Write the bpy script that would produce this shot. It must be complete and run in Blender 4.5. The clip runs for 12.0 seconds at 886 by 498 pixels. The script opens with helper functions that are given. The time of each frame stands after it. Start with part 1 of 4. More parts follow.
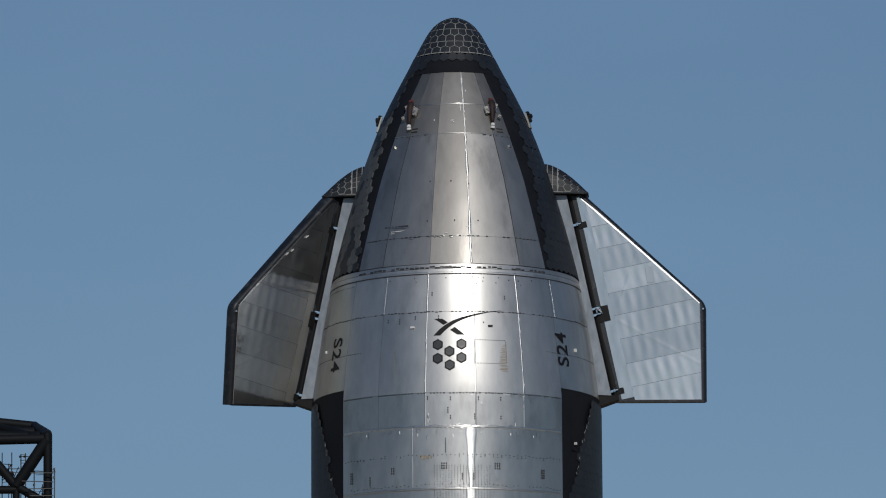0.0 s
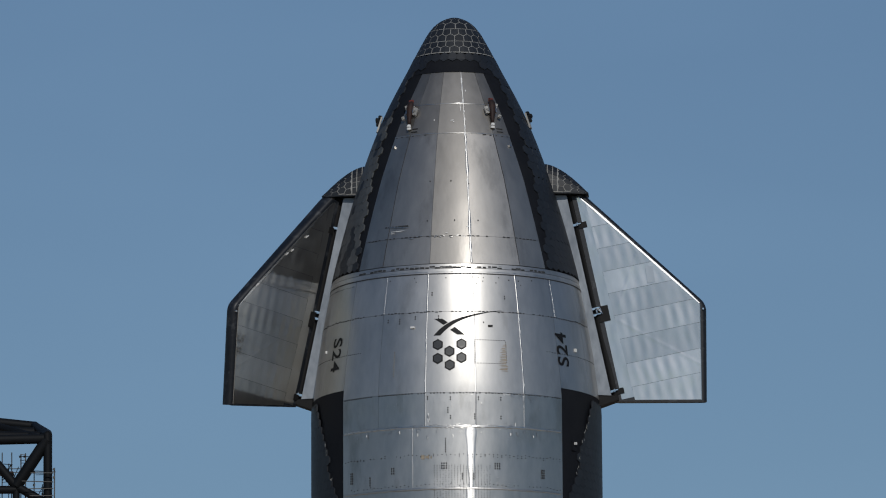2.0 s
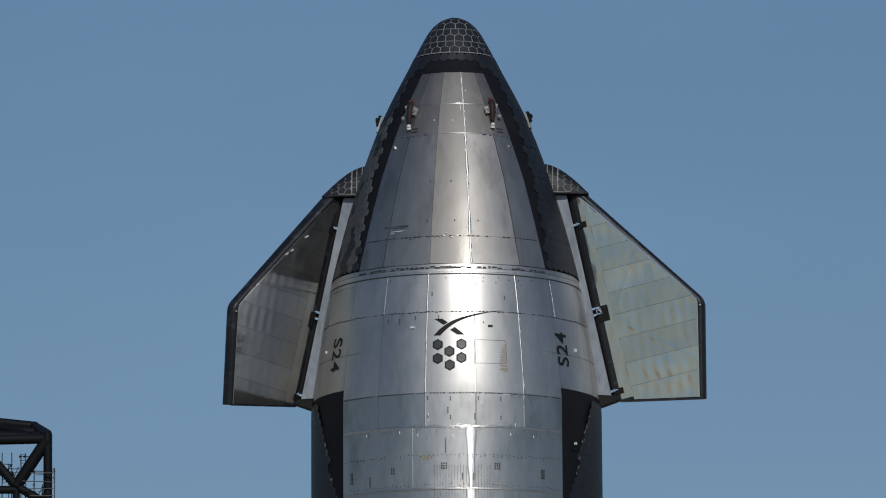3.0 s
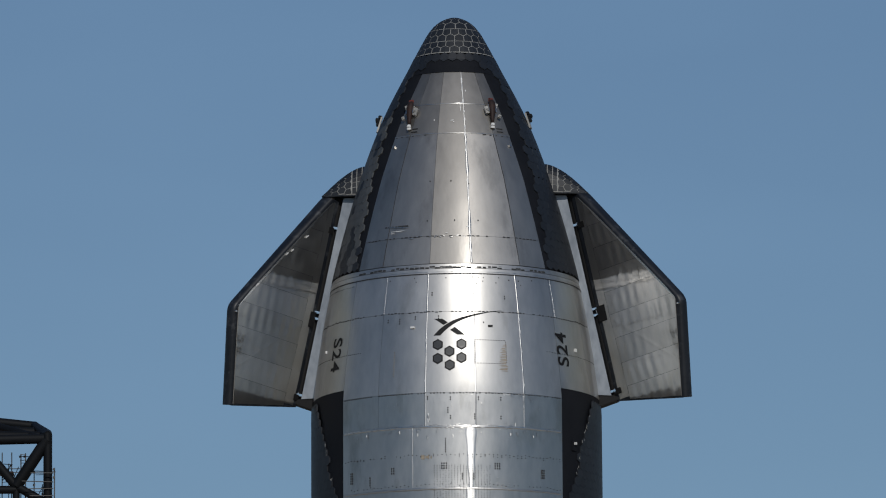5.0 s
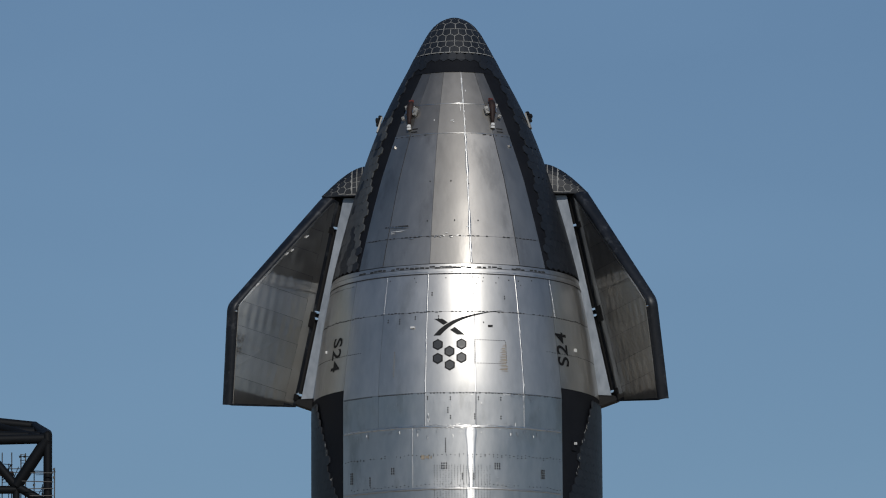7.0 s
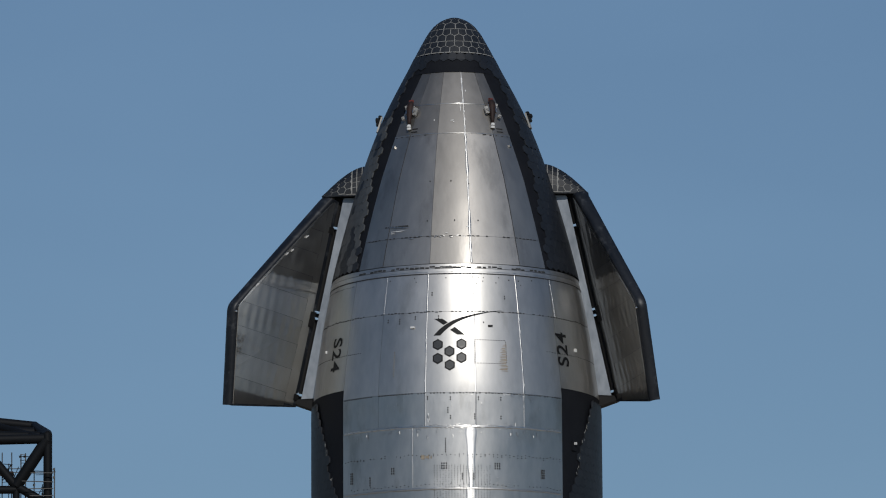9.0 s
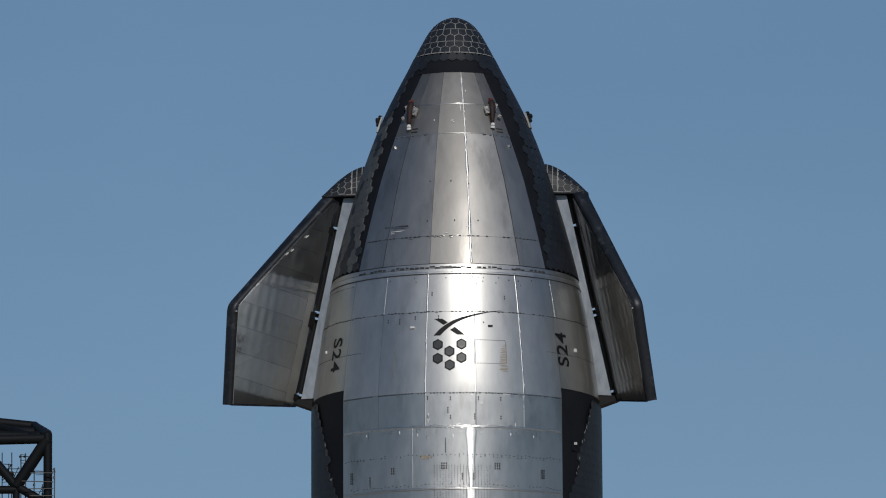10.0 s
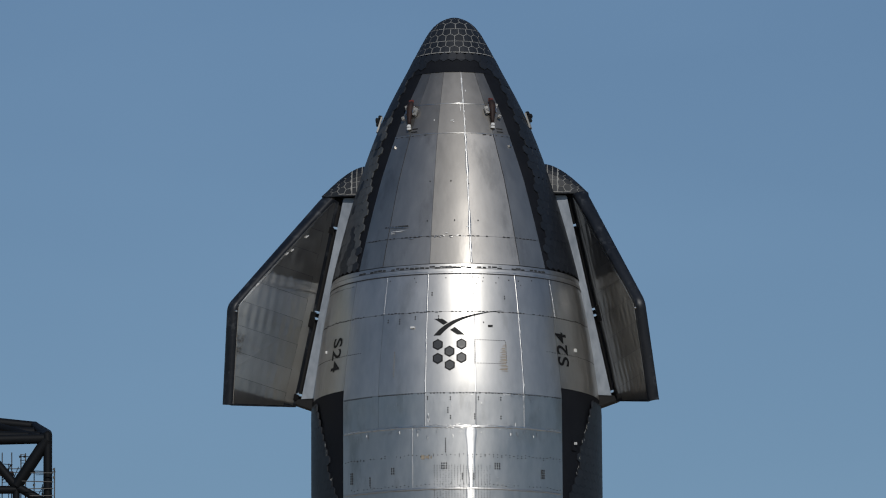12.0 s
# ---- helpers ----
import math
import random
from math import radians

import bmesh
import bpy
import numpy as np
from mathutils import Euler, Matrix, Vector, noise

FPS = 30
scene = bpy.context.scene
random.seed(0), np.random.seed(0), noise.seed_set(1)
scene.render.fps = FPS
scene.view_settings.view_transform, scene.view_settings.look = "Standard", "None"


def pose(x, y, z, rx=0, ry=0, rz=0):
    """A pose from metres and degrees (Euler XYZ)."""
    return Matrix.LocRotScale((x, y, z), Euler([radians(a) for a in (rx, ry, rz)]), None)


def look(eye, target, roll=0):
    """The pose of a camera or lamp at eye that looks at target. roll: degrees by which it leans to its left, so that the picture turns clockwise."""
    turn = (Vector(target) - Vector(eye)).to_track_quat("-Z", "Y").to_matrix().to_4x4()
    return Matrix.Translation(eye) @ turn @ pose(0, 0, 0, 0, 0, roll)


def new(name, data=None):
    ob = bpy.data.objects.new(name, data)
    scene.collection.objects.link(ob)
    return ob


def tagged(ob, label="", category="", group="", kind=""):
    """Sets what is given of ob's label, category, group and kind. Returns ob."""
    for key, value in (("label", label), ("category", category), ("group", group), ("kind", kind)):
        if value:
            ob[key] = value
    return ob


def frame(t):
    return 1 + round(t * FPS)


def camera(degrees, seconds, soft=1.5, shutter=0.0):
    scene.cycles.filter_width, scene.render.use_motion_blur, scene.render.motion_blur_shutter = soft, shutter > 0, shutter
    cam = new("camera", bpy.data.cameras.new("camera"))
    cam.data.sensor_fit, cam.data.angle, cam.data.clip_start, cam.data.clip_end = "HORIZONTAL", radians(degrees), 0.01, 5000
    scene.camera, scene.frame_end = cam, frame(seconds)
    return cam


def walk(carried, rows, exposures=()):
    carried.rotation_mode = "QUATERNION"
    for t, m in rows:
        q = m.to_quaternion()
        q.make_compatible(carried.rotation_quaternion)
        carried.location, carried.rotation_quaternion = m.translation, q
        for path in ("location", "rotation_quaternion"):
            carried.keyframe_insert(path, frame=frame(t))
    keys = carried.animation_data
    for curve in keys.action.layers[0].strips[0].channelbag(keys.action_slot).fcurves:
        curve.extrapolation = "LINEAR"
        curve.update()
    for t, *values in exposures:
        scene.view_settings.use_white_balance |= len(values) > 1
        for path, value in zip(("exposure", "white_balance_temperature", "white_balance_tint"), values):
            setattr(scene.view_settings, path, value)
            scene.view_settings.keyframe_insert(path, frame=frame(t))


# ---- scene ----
# One still camera on the ground, far off, with a very long lens.
cam = camera(5.566, 12.0, soft=1.1)
VIEW = look((-0.388, -280.7, 1.7), (-0.388, 0.0, 48.68), -0.33)
walk(cam, [(0.0, VIEW), (12.0, VIEW)], [(0.0, 0.0), (3.0, 0.01), (5.5, 0.05), (12.0, 0.06)])

# ---- light ----
SUN_EL, SUN_AZ = radians(33.5), radians(9.5)
world = bpy.data.worlds.new("sky")
scene.world = world
world.use_nodes = True
wn = world.node_tree.nodes
wn.clear()
sky = wn.new("ShaderNodeTexSky")
sky.sky_type, sky.sun_disc = "NISHITA", False
sky.sun_elevation, sky.sun_rotation = SUN_EL, math.pi - SUN_AZ
sky.altitude, sky.air_density, sky.dust_density, sky.ozone_density = 0.0, 1.0, 0.15, 5.0
bg = wn.new("ShaderNodeBackground")
bg.inputs["Strength"].default_value = 0.0486
wout = wn.new("ShaderNodeOutputWorld")
# very thin high cirrus
wco, wmap, wno, wrm, wmx = (wn.new("ShaderNode" + k) for k in ("TexCoord", "Mapping", "TexNoise", "MapRange", "Mix"))
wmap.inputs["Location"].default_value = (0.9, 0.4, 0.0)
wmap.inputs["Rotation"].default_value, wmap.inputs["Scale"].default_value = (0.0, 0.5, 0.0), (14.0, 14.0, 34.0)
wno.inputs["Scale"].default_value, wno.inputs["Detail"].default_value, wno.inputs["Roughness"].default_value = 1.0, 3.0, 0.45
wrm.inputs["From Min"].default_value, wrm.inputs["From Max"].default_value = 0.42, 0.72
wrm.inputs["To Min"].default_value, wrm.inputs["To Max"].default_value = 0.0, 0.10
wmx.data_type = "RGBA"
wmx.inputs[7].default_value = (5.0, 8.2, 12.0, 1.0)
wl = world.node_tree.links
wl.new(wco.outputs["Generated"], wmap.inputs["Vector"])
wl.new(wmap.outputs["Vector"], wno.inputs["Vector"])
wl.new(wno.outputs["Fac"], wrm.inputs["Value"])
wl.new(wrm.outputs["Result"], wmx.inputs[0])
wl.new(sky.outputs["Color"], wmx.inputs[6])
wl.new(wmx.outputs[2], bg.inputs["Color"])
world.node_tree.links.new(bg.outputs["Background"], wout.inputs["Surface"])
sun = new("sun", bpy.data.lights.new("sun", "SUN"))
sun.data.energy, sun.data.angle, sun.data.color = 1.8, radians(0.53), (1.0, 0.96, 0.90)
sun_from = Vector((math.sin(SUN_AZ) * math.cos(SUN_EL), -math.cos(SUN_AZ) * math.cos(SUN_EL), math.sin(SUN_EL)))
sun.matrix_world = look(sun_from * 400, (0, 0, 0))


# ---- materials ----
def ramp(nt, fac, stops):
    node = nt.nodes.new("ShaderNodeValToRGB")
    el = node.color_ramp.elements
    while len(el) < len(stops):
        el.new(0.5)
    for e, (at, c) in zip(el, stops):
        e.position = at
        e.color = (*c, 1) if len(c) == 3 else c
    nt.links.new(fac, node.inputs["Fac"])
    return node.outputs["Color"]


def tex(nt, scale, detail=4.0, stretch=(1, 1, 1), rough=0.55):
    co = nt.nodes.new("ShaderNodeTexCoord")
    mp = nt.nodes.new("ShaderNodeMapping")
    mp.inputs["Scale"].default_value = stretch
    nz = nt.nodes.new("ShaderNodeTexNoise")
    nz.inputs["Scale"].default_value, nz.inputs["Detail"].default_value = scale, detail
    nz.inputs["Roughness"].default_value = rough
    nt.links.new(co.outputs["Object"], mp.inputs["Vector"])
    nt.links.new(mp.outputs["Vector"], nz.inputs["Vector"])
    return nz.outputs["Fac"]


def math_node(nt, op, a, b):
    m = nt.nodes.new("ShaderNodeMath")
    m.operation = op
    for socket, v in zip(m.inputs, (a, b)):
        if isinstance(v, (int, float)):
            socket.default_value = v
        else:
            nt.links.new(v, socket)
    return m.outputs[0]


def mix_col(nt, fac, a, b, blend="MIX"):
    m = nt.nodes.new("ShaderNodeMix")
    m.data_type, m.blend_type = "RGBA", blend
    for name, v in ((0, fac), (6, a), (7, b)):
        if isinstance(v, (int, float)):
            m.inputs[name].default_value = v
        elif isinstance(v, tuple):
            m.inputs[name].default_value = (*v, 1)
        else:
            nt.links.new(v, m.inputs[name])
    return m.outputs[2]


def surface(name, dark, light, rough=(0.4, 0.6), metal=0.0, grain=6.0, stretch=(1, 1, 1), bump=0.0, bump_scale=40.0,
            aniso=0.0, vary=0.0, rough_vary=0.0, spec=0.5, blotch=None, blotch_scale=1.2, gloss=None):
    """A worn surface: colour and gloss vary at two scales, with fine relief."""
    mat = bpy.data.materials.new(name)
    mat.use_nodes = True
    nt = mat.node_tree
    bsdf = nt.nodes["Principled BSDF"]
    big, small = tex(nt, grain * 0.18, 3.0, stretch), tex(nt, grain, 5.0, stretch)
    both = math_node(nt, "ADD", math_node(nt, "MULTIPLY", big, 0.6), math_node(nt, "MULTIPLY", small, 0.4))
    col = ramp(nt, both, [(0.32, dark), (0.68, light)])
    if blotch:
        col = mix_col(nt, ramp(nt, tex(nt, blotch_scale, 6.0, stretch, 0.65), [(0.55, (0, 0, 0)), (0.72, (1, 1, 1))]), col, blotch)
    rv = both
    info = None
    if vary or rough_vary:
        info = nt.nodes.new("ShaderNodeObjectInfo")
    if vary:
        k = math_node(nt, "ADD", math_node(nt, "MULTIPLY", info.outputs["Random"], 2 * vary), 1 - vary)
        grey = nt.nodes.new("ShaderNodeCombineColor")
        for i in range(3):
            nt.links.new(k, grey.inputs[i])
        col = mix_col(nt, 1.0, col, grey.outputs[0], "MULTIPLY")
    nt.links.new(col, bsdf.inputs["Base Color"])
    r = math_node(nt, "ADD", math_node(nt, "MULTIPLY", rv, (rough[1] - rough[0]) * 2), rough[0] - (rough[1] - rough[0]) * 0.5)
    if rough_vary:
        r = math_node(nt, "ADD", r, math_node(nt, "MULTIPLY", math_node(nt, "SUBTRACT", info.outputs["Random"], 0.5), 2 * rough_vary))
    nt.links.new(r, bsdf.inputs["Roughness"])
    bsdf.inputs["Metallic"].default_value = metal
    bsdf.inputs["Specular IOR Level"].default_value = spec
    if aniso:
        bsdf.inputs["Anisotropic"].default_value = aniso
        tan = nt.nodes.new("ShaderNodeTangent")
        tan.direction_type = "UV_MAP"
        tan.uv_map = "UVMap"
        nt.links.new(tan.outputs["Tangent"], bsdf.inputs["Tangent"])
    if bump:
        b = nt.nodes.new("ShaderNodeBump")
        b.inputs["Strength"].default_value, b.inputs["Distance"].default_value = 1.0, bump
        nt.links.new(tex(nt, bump_scale, 3.0, stretch), b.inputs["Height"])
        nt.links.new(b.outputs["Normal"], bsdf.inputs["Normal"])
    if gloss:
        # smoother patches between the satin scratches: share of them, and their roughness
        fine = nt.nodes.new("ShaderNodeBsdfPrincipled")
        fine.inputs["Metallic"].default_value, fine.inputs["Roughness"].default_value = metal, gloss[1]
        nt.links.new(col, fine.inputs["Base Color"])
        if bump:
            nt.links.new(b.outputs["Normal"], fine.inputs["Normal"])
        mix = nt.nodes.new("ShaderNodeMixShader")
        mix.inputs[0].default_value = gloss[0]
        nt.links.new(bsdf.outputs[0], mix.inputs[1])
        nt.links.new(fine.outputs[0], mix.inputs[2])
        nt.links.new(mix.outputs[0], nt.nodes["Material Output"].inputs["Surface"])
    return mat


STEEL = surface("satin_steel", (0.455, 0.449, 0.434), (0.575, 0.564, 0.544), (0.485, 0.585), 1.0, 6.5, (1, 1, 0.35), 0.0018, 2.6, 0.0, 0.10, 0.03, blotch=(0.41, 0.40, 0.38), blotch_scale=1.1, gloss=(0.36, 0.30))
STEEL_SIDE = surface("bright_side_steel", (0.475, 0.469, 0.455), (0.595, 0.586, 0.568), (0.45, 0.54), 1.0, 5.0, (1, 1, 0.35), 0.0018, 2.6, 0.0, 0.05, 0.03, blotch=(0.43, 0.42, 0.40), blotch_scale=1.1, gloss=(0.40, 0.25))
STEEL_BARREL = surface("brushed_steel", (0.44, 0.436, 0.428), (0.575, 0.566, 0.552), (0.34, 0.45), 1.0, 6.5, (1, 1, 0.35), 0.003, 2.6, 0.1, 0.05, 0.03, blotch=(0.36, 0.35, 0.33), blotch_scale=1.1)
STEEL_NOSE = surface("nose_steel", (0.365, 0.35, 0.328), (0.485, 0.466, 0.438), (0.48, 0.56), 1.0, 5.0, (1, 1, 0.3), 0.0018, 2.6, 0.0, 0.05, 0.02, blotch=(0.28, 0.27, 0.255), blotch_scale=1.0, gloss=(0.26, 0.28))
# darker, rougher version of the nose steel, for the middle and upper sheets
STEEL_NOSE_DARK = surface("dark_nose_steel", (0.225, 0.217, 0.205), (0.325, 0.314, 0.298), (0.52, 0.62), 1.0, 5.0, (1, 1, 0.3), 0.003, 2.6, 0.0, 0.05, 0.02, blotch=(0.28, 0.27, 0.255), blotch_scale=1.0, gloss=(0.12, 0.25))
STEEL_FLAP = surface("flap_steel", (0.55, 0.536, 0.51), (0.68, 0.664, 0.635), (0.33, 0.38), 0.97, 4.0, (1, 1, 0.4), 0.001, 3.0, 0.3, 0.10, 0.03, gloss=(0.74, 0.10))
STEEL_FLAT = surface("fairing_steel", (0.15, 0.168, 0.192), (0.28, 0.305, 0.335), (0.36, 0.50), 0.65, 7.0, (1, 1, 0.5), 0.001, 5.0)
BEAD = surface("weld_bead", (0.48, 0.475, 0.465), (0.60, 0.595, 0.58), (0.36, 0.48), 1.0, 12.0, (1, 1, 1), 0.001, 30.0, 0.6)
# weld steel coloured paler than the hull, to carry a bright sun streak
STREAK = surface("weld_streak_steel", (0.62, 0.61, 0.595), (0.74, 0.73, 0.715), (0.29, 0.38), 1.0, 9.0, (1, 1, 0.6), 0.0015, 9.0, 0.7)
TRIM = surface("bevelled_strip", (0.60, 0.595, 0.58), (0.70, 0.69, 0.675), (0.25, 0.28), 1.0, 10.0)
POLISH = surface("polished_steel", (0.66, 0.66, 0.66), (0.75, 0.75, 0.74), (0.12, 0.22), 1.0, 12.0)
TILE = surface("black_tile", (0.009, 0.0115, 0.016), (0.015, 0.0185, 0.025), (0.46, 0.64), 0.0, 2.2, (1, 1, 1), 0.0004, 60.0, vary=0.15, spec=0.45)
TILE_GREY = surface("grey_tile", (0.045, 0.050, 0.054), (0.10, 0.106, 0.11), (0.55, 0.7), 0.0, 5.0, (1, 1, 1), 0.0006, 40.0, vary=0.10, spec=0.4)
BLANKET = surface("dark_blanket", (0.008, 0.0092, 0.0125), (0.014, 0.0155, 0.0195), (0.6, 0.75), 0.0, 4.0, (1, 1, 1), 0.002, 20.0, spec=0.1)
GAP = surface("pale_gap_filler", (0.22, 0.22, 0.21), (0.335, 0.335, 0.32), (0.7, 0.85), 0.0, 20.0)
DARK = surface("dark_recess", (0.004, 0.004, 0.0045), (0.008, 0.008, 0.0085), (0.6, 0.8), 0.0, 5.0, spec=0.3)
# the grey blotches paint a mottled sheen on the rounded black edge
EDGE = surface("black_edge_tiles", (0.006, 0.008, 0.012), (0.015, 0.018, 0.024), (0.34, 0.58), 0.0, 7.0, (1, 1, 1), 0.005, 7.0, spec=0.40, blotch=(0.065, 0.070, 0.078), blotch_scale=2.4)
PAINT = surface("black_paint", (0.006, 0.006, 0.0065), (0.011, 0.011, 0.012), (0.45, 0.58), 0.0, 8.0, spec=0.2)
NAVY = surface("slate_tile", (0.014, 0.016, 0.02), (0.022, 0.025, 0.03), (0.34, 0.44), 0.0, 8.0, spec=0.5)
MARK = surface("burnt_weld_mark", (0.018, 0.018, 0.019), (0.04, 0.039, 0.038), (0.6, 0.8), 0.0, 20.0)
RUST = surface("rusty_steel", (0.015, 0.008, 0.007), (0.042, 0.018, 0.013), (0.6, 0.8), 0.2, 14.0, (1, 1, 1), 0.004, 20.0)
REDDISH = surface("dull_red_paint", (0.10, 0.022, 0.018), (0.20, 0.045, 0.035), (0.5, 0.7), 0.0, 16.0)
EAR = surface("scuffed_pale_steel", (0.22, 0.215, 0.20), (0.55, 0.54, 0.51), (0.45, 0.65), 0.3, 16.0)
WHITE = surface("white_paint", (0.62, 0.62, 0.60), (0.78, 0.78, 0.76), (0.45, 0.6), 0.0, 10.0)
# near-white, for scratches and for sun glints painted on the welds
PALE = surface("scratch_and_glint_white", (0.80, 0.80, 0.78), (0.90, 0.90, 0.88), (0.40, 0.55), 0.1, 14.0)
STAIN = surface("tan_residue", (0.28, 0.22, 0.15), (0.42, 0.36, 0.28), (0.5, 0.7), 0.3, 14.0)
TOWER = surface("dark_painted_pipe", (0.003, 0.004, 0.0055), (0.0075, 0.009, 0.0115), (0.55, 0.7), 0.0, 3.0, (1, 1, 1), 0.002, 10.0, spec=0.18)
SCAFF = surface("galvanised_tube", (0.07, 0.07, 0.068), (0.15, 0.146, 0.14), (0.45, 0.6), 0.7, 6.0)
GROUND = surface("dry_coastal_ground", (0.38, 0.295, 0.205), (0.52, 0.415, 0.30), (0.85, 0.95), 0.0, 0.05, (1, 1, 1), 0.05, 1.0, blotch=(0.22, 0.20, 0.13), blotch_scale=0.02)



def land_cover(mat):
    """Sand round the pad gives way to grey-green scrub and tidal flats further out."""
    nt = mat.node_tree
    bsdf = nt.nodes["Principled BSDF"]
    sand = bsdf.inputs["Base Color"].links[0].from_socket
    co, flat, far = (nt.nodes.new("ShaderNode" + k) for k in ("TexCoord", "VectorMath", "MapRange"))
    flat.operation = "LENGTH"
    nt.links.new(co.outputs["Object"], flat.inputs[0])
    ragged = math_node(nt, "ADD", flat.outputs["Value"], math_node(nt, "MULTIPLY", tex(nt, 0.012, 5.0), 260.0))
    far.inputs["From Min"].default_value, far.inputs["From Max"].default_value = 400.0, 560.0
    nt.links.new(ragged, far.inputs["Value"])
    scrub = ramp(nt, tex(nt, 0.006, 6.0), [(0.38, (0.085, 0.105, 0.085)), (0.62, (0.20, 0.215, 0.20))])
    nt.links.new(mix_col(nt, far.outputs["Result"], sand, scrub), bsdf.inputs["Base Color"])


land_cover(GROUND)

# ---- mesh helpers ----
class Shell:
    """Vertices, faces, flat-face flags and texture directions of one mesh."""

    def __init__(self):
        self.v, self.f, self.uv, self.flat = [], [], [], []

    def add(self, verts, faces, uv=None, flat=False):
        k = len(self.v)
        self.v += [tuple(p) for p in verts]
        self.uv += [tuple(q) for q in uv] if uv else [(p[2], p[0]) for p in verts]
        self.f += [tuple(i + k for i in face) for face in faces]
        self.flat += [flat] * len(faces)

    def grid(self, fn, na, nb, uv=None, flip=False):
        """fn(a, b) over 0..1 x 0..1."""
        pts = [fn(i / na, j / nb) for j in range(nb + 1) for i in range(na + 1)]
        w = na + 1
        quads = [(j * w + i, j * w + i + 1, (j + 1) * w + i + 1, (j + 1) * w + i) for j in range(nb) for i in range(na)]
        if flip:
            quads = [q[::-1] for q in quads]
        self.add(pts, quads, uv and [uv(i / na, j / nb) for j in range(nb + 1) for i in range(na + 1)])

    def box(self, m, sx, sy, sz):
        c = [m @ Vector((x * sx / 2, y * sy / 2, z * sz / 2)) for z in (-1, 1) for y in (-1, 1) for x in (-1, 1)]
        self.add(c, [(0, 2, 3, 1), (4, 5, 7, 6), (0, 1, 5, 4), (2, 6, 7, 3), (0, 4, 6, 2), (1, 3, 7, 5)], flat=True)

    def tube(self, a, b, r0, r1=None, n=10, caps=True):
        a, b = Vector(a), Vector(b)
        r1 = r0 if r1 is None else r1
        q = (b - a).to_track_quat("Z", "Y").to_matrix()
        ring = [(math.cos(2 * math.pi * i / n), math.sin(2 * math.pi * i / n)) for i in range(n)]
        pts = [a + q @ Vector((x * r0, y * r0, 0)) for x, y in ring] + [b + q @ Vector((x * r1, y * r1, 0)) for x, y in ring]
        self.add(pts, [(i, (i + 1) % n, n + (i + 1) % n, n + i) for i in range(n)])
        if caps:
            self.add(pts, [tuple(range(n))[::-1], tuple(range(n, 2 * n))], flat=True)

    def mesh(self, name):
        me = bpy.data.meshes.new(name)
        me.from_pydata(self.v, [], self.f)
        me.polygons.foreach_set("use_smooth", [not x for x in self.flat])
        if any(self.flat) and not all(self.flat):
            sharp = np.zeros(len(me.edges), dtype=bool)
            edge_of = np.empty(len(me.loops), dtype=np.int32)
            me.loops.foreach_get("edge_index", edge_of)
            sharp[edge_of[np.repeat(self.flat, [len(f) for f in self.f])]] = True
            me.edges.foreach_set("use_edge_sharp", sharp)
        layer = me.uv_layers.new(name="UVMap")
        idx = np.empty(len(me.loops), dtype=np.int32)
        me.loops.foreach_get("vertex_index", idx)
        layer.data.foreach_set("uv", np.array(self.uv, dtype=np.float32)[idx].ravel())
        me.update()
        return me


def part(name, shell, material, parent=None, label="", kind=""):
    me = shell.mesh(name)
    me.materials.append(material)
    ob = new(name, me)
    ob.parent = parent
    return tagged(ob, label, kind=kind)


# ---- ground ----
def build_ground():
    s = Shell()
    n, radii = 96, (0, 30, 120, 400, 1200, 4800)
    pts, faces = [(0, 0, 0)], []
    for r in radii[1:]:
        pts += [(r * math.cos(2 * math.pi * i / n), r * math.sin(2 * math.pi * i / n), 0) for i in range(n)]
    for i in range(n):
        faces.append((0, 1 + i, 1 + (i + 1) % n))
        for k in range(len(radii) - 2):
            a, b = 1 + k * n, 1 + (k + 1) * n
            faces.append((a + i, b + i, b + (i + 1) % n, a + (i + 1) % n))
    s.add(pts, faces)
    tagged(part("ground", s, GROUND), "flat dry coastal ground of sand and scrub", "ground", kind="structure")


build_ground()

# ---- the rocket's hull ----
TIP = 56.0
PROFILE = [(0.0, 0.0), (0.07, 0.30), (0.18, 0.494), (0.32, 0.653), (0.50, 0.794), (0.77, 0.953), (1.13, 1.147), (1.76, 1.465), (2.29, 1.747),
           (2.92, 2.065), (3.9, 2.488), (4.98, 2.876), (6.05, 3.212), (7.12, 3.512), (8.16, 3.776), (9.45, 4.059), (10.88, 4.288),
           (11.95, 4.429), (12.67, 4.491), (16.61, 4.5)]
_x = np.sqrt([p[0] for p in PROFILE])
_y = np.array([p[1] for p in PROFILE])
_m = np.gradient(_y, _x)
_m[-2:] = 0.0


def radius(z):
    """Hull radius at height z: a smooth ogive that runs into a 9 m barrel."""
    q = math.sqrt(max(0.0, TIP - z))
    if q >= _x[-1]:
        return 4.5
    i = min(int(np.searchsorted(_x, q, "right")) - 1, len(_x) - 2)
    h = _x[i + 1] - _x[i]
    t = (q - _x[i]) / h
    return float(max(0.0, (2 * t**3 - 3 * t**2 + 1) * _y[i] + (t**3 - 2 * t**2 + t) * h * _m[i] + (3 * t**2 - 2 * t**3) * _y[i + 1] + (t**3 - t**2) * h * _m[i + 1]))


def hull(phi, z, off=0.0):
    """A point off metres outside the hull; phi in degrees from the steel side's middle."""
    a = radians(phi)
    r = radius(z)
    e = 0.02
    slope = (radius(min(z + e, TIP)) - radius(z - e)) / (2 * e)
    k = 1 / math.sqrt(1 + slope * slope)
    rr = r + off * k
    return (rr * math.sin(a), -rr * math.cos(a), z - off * slope * k)


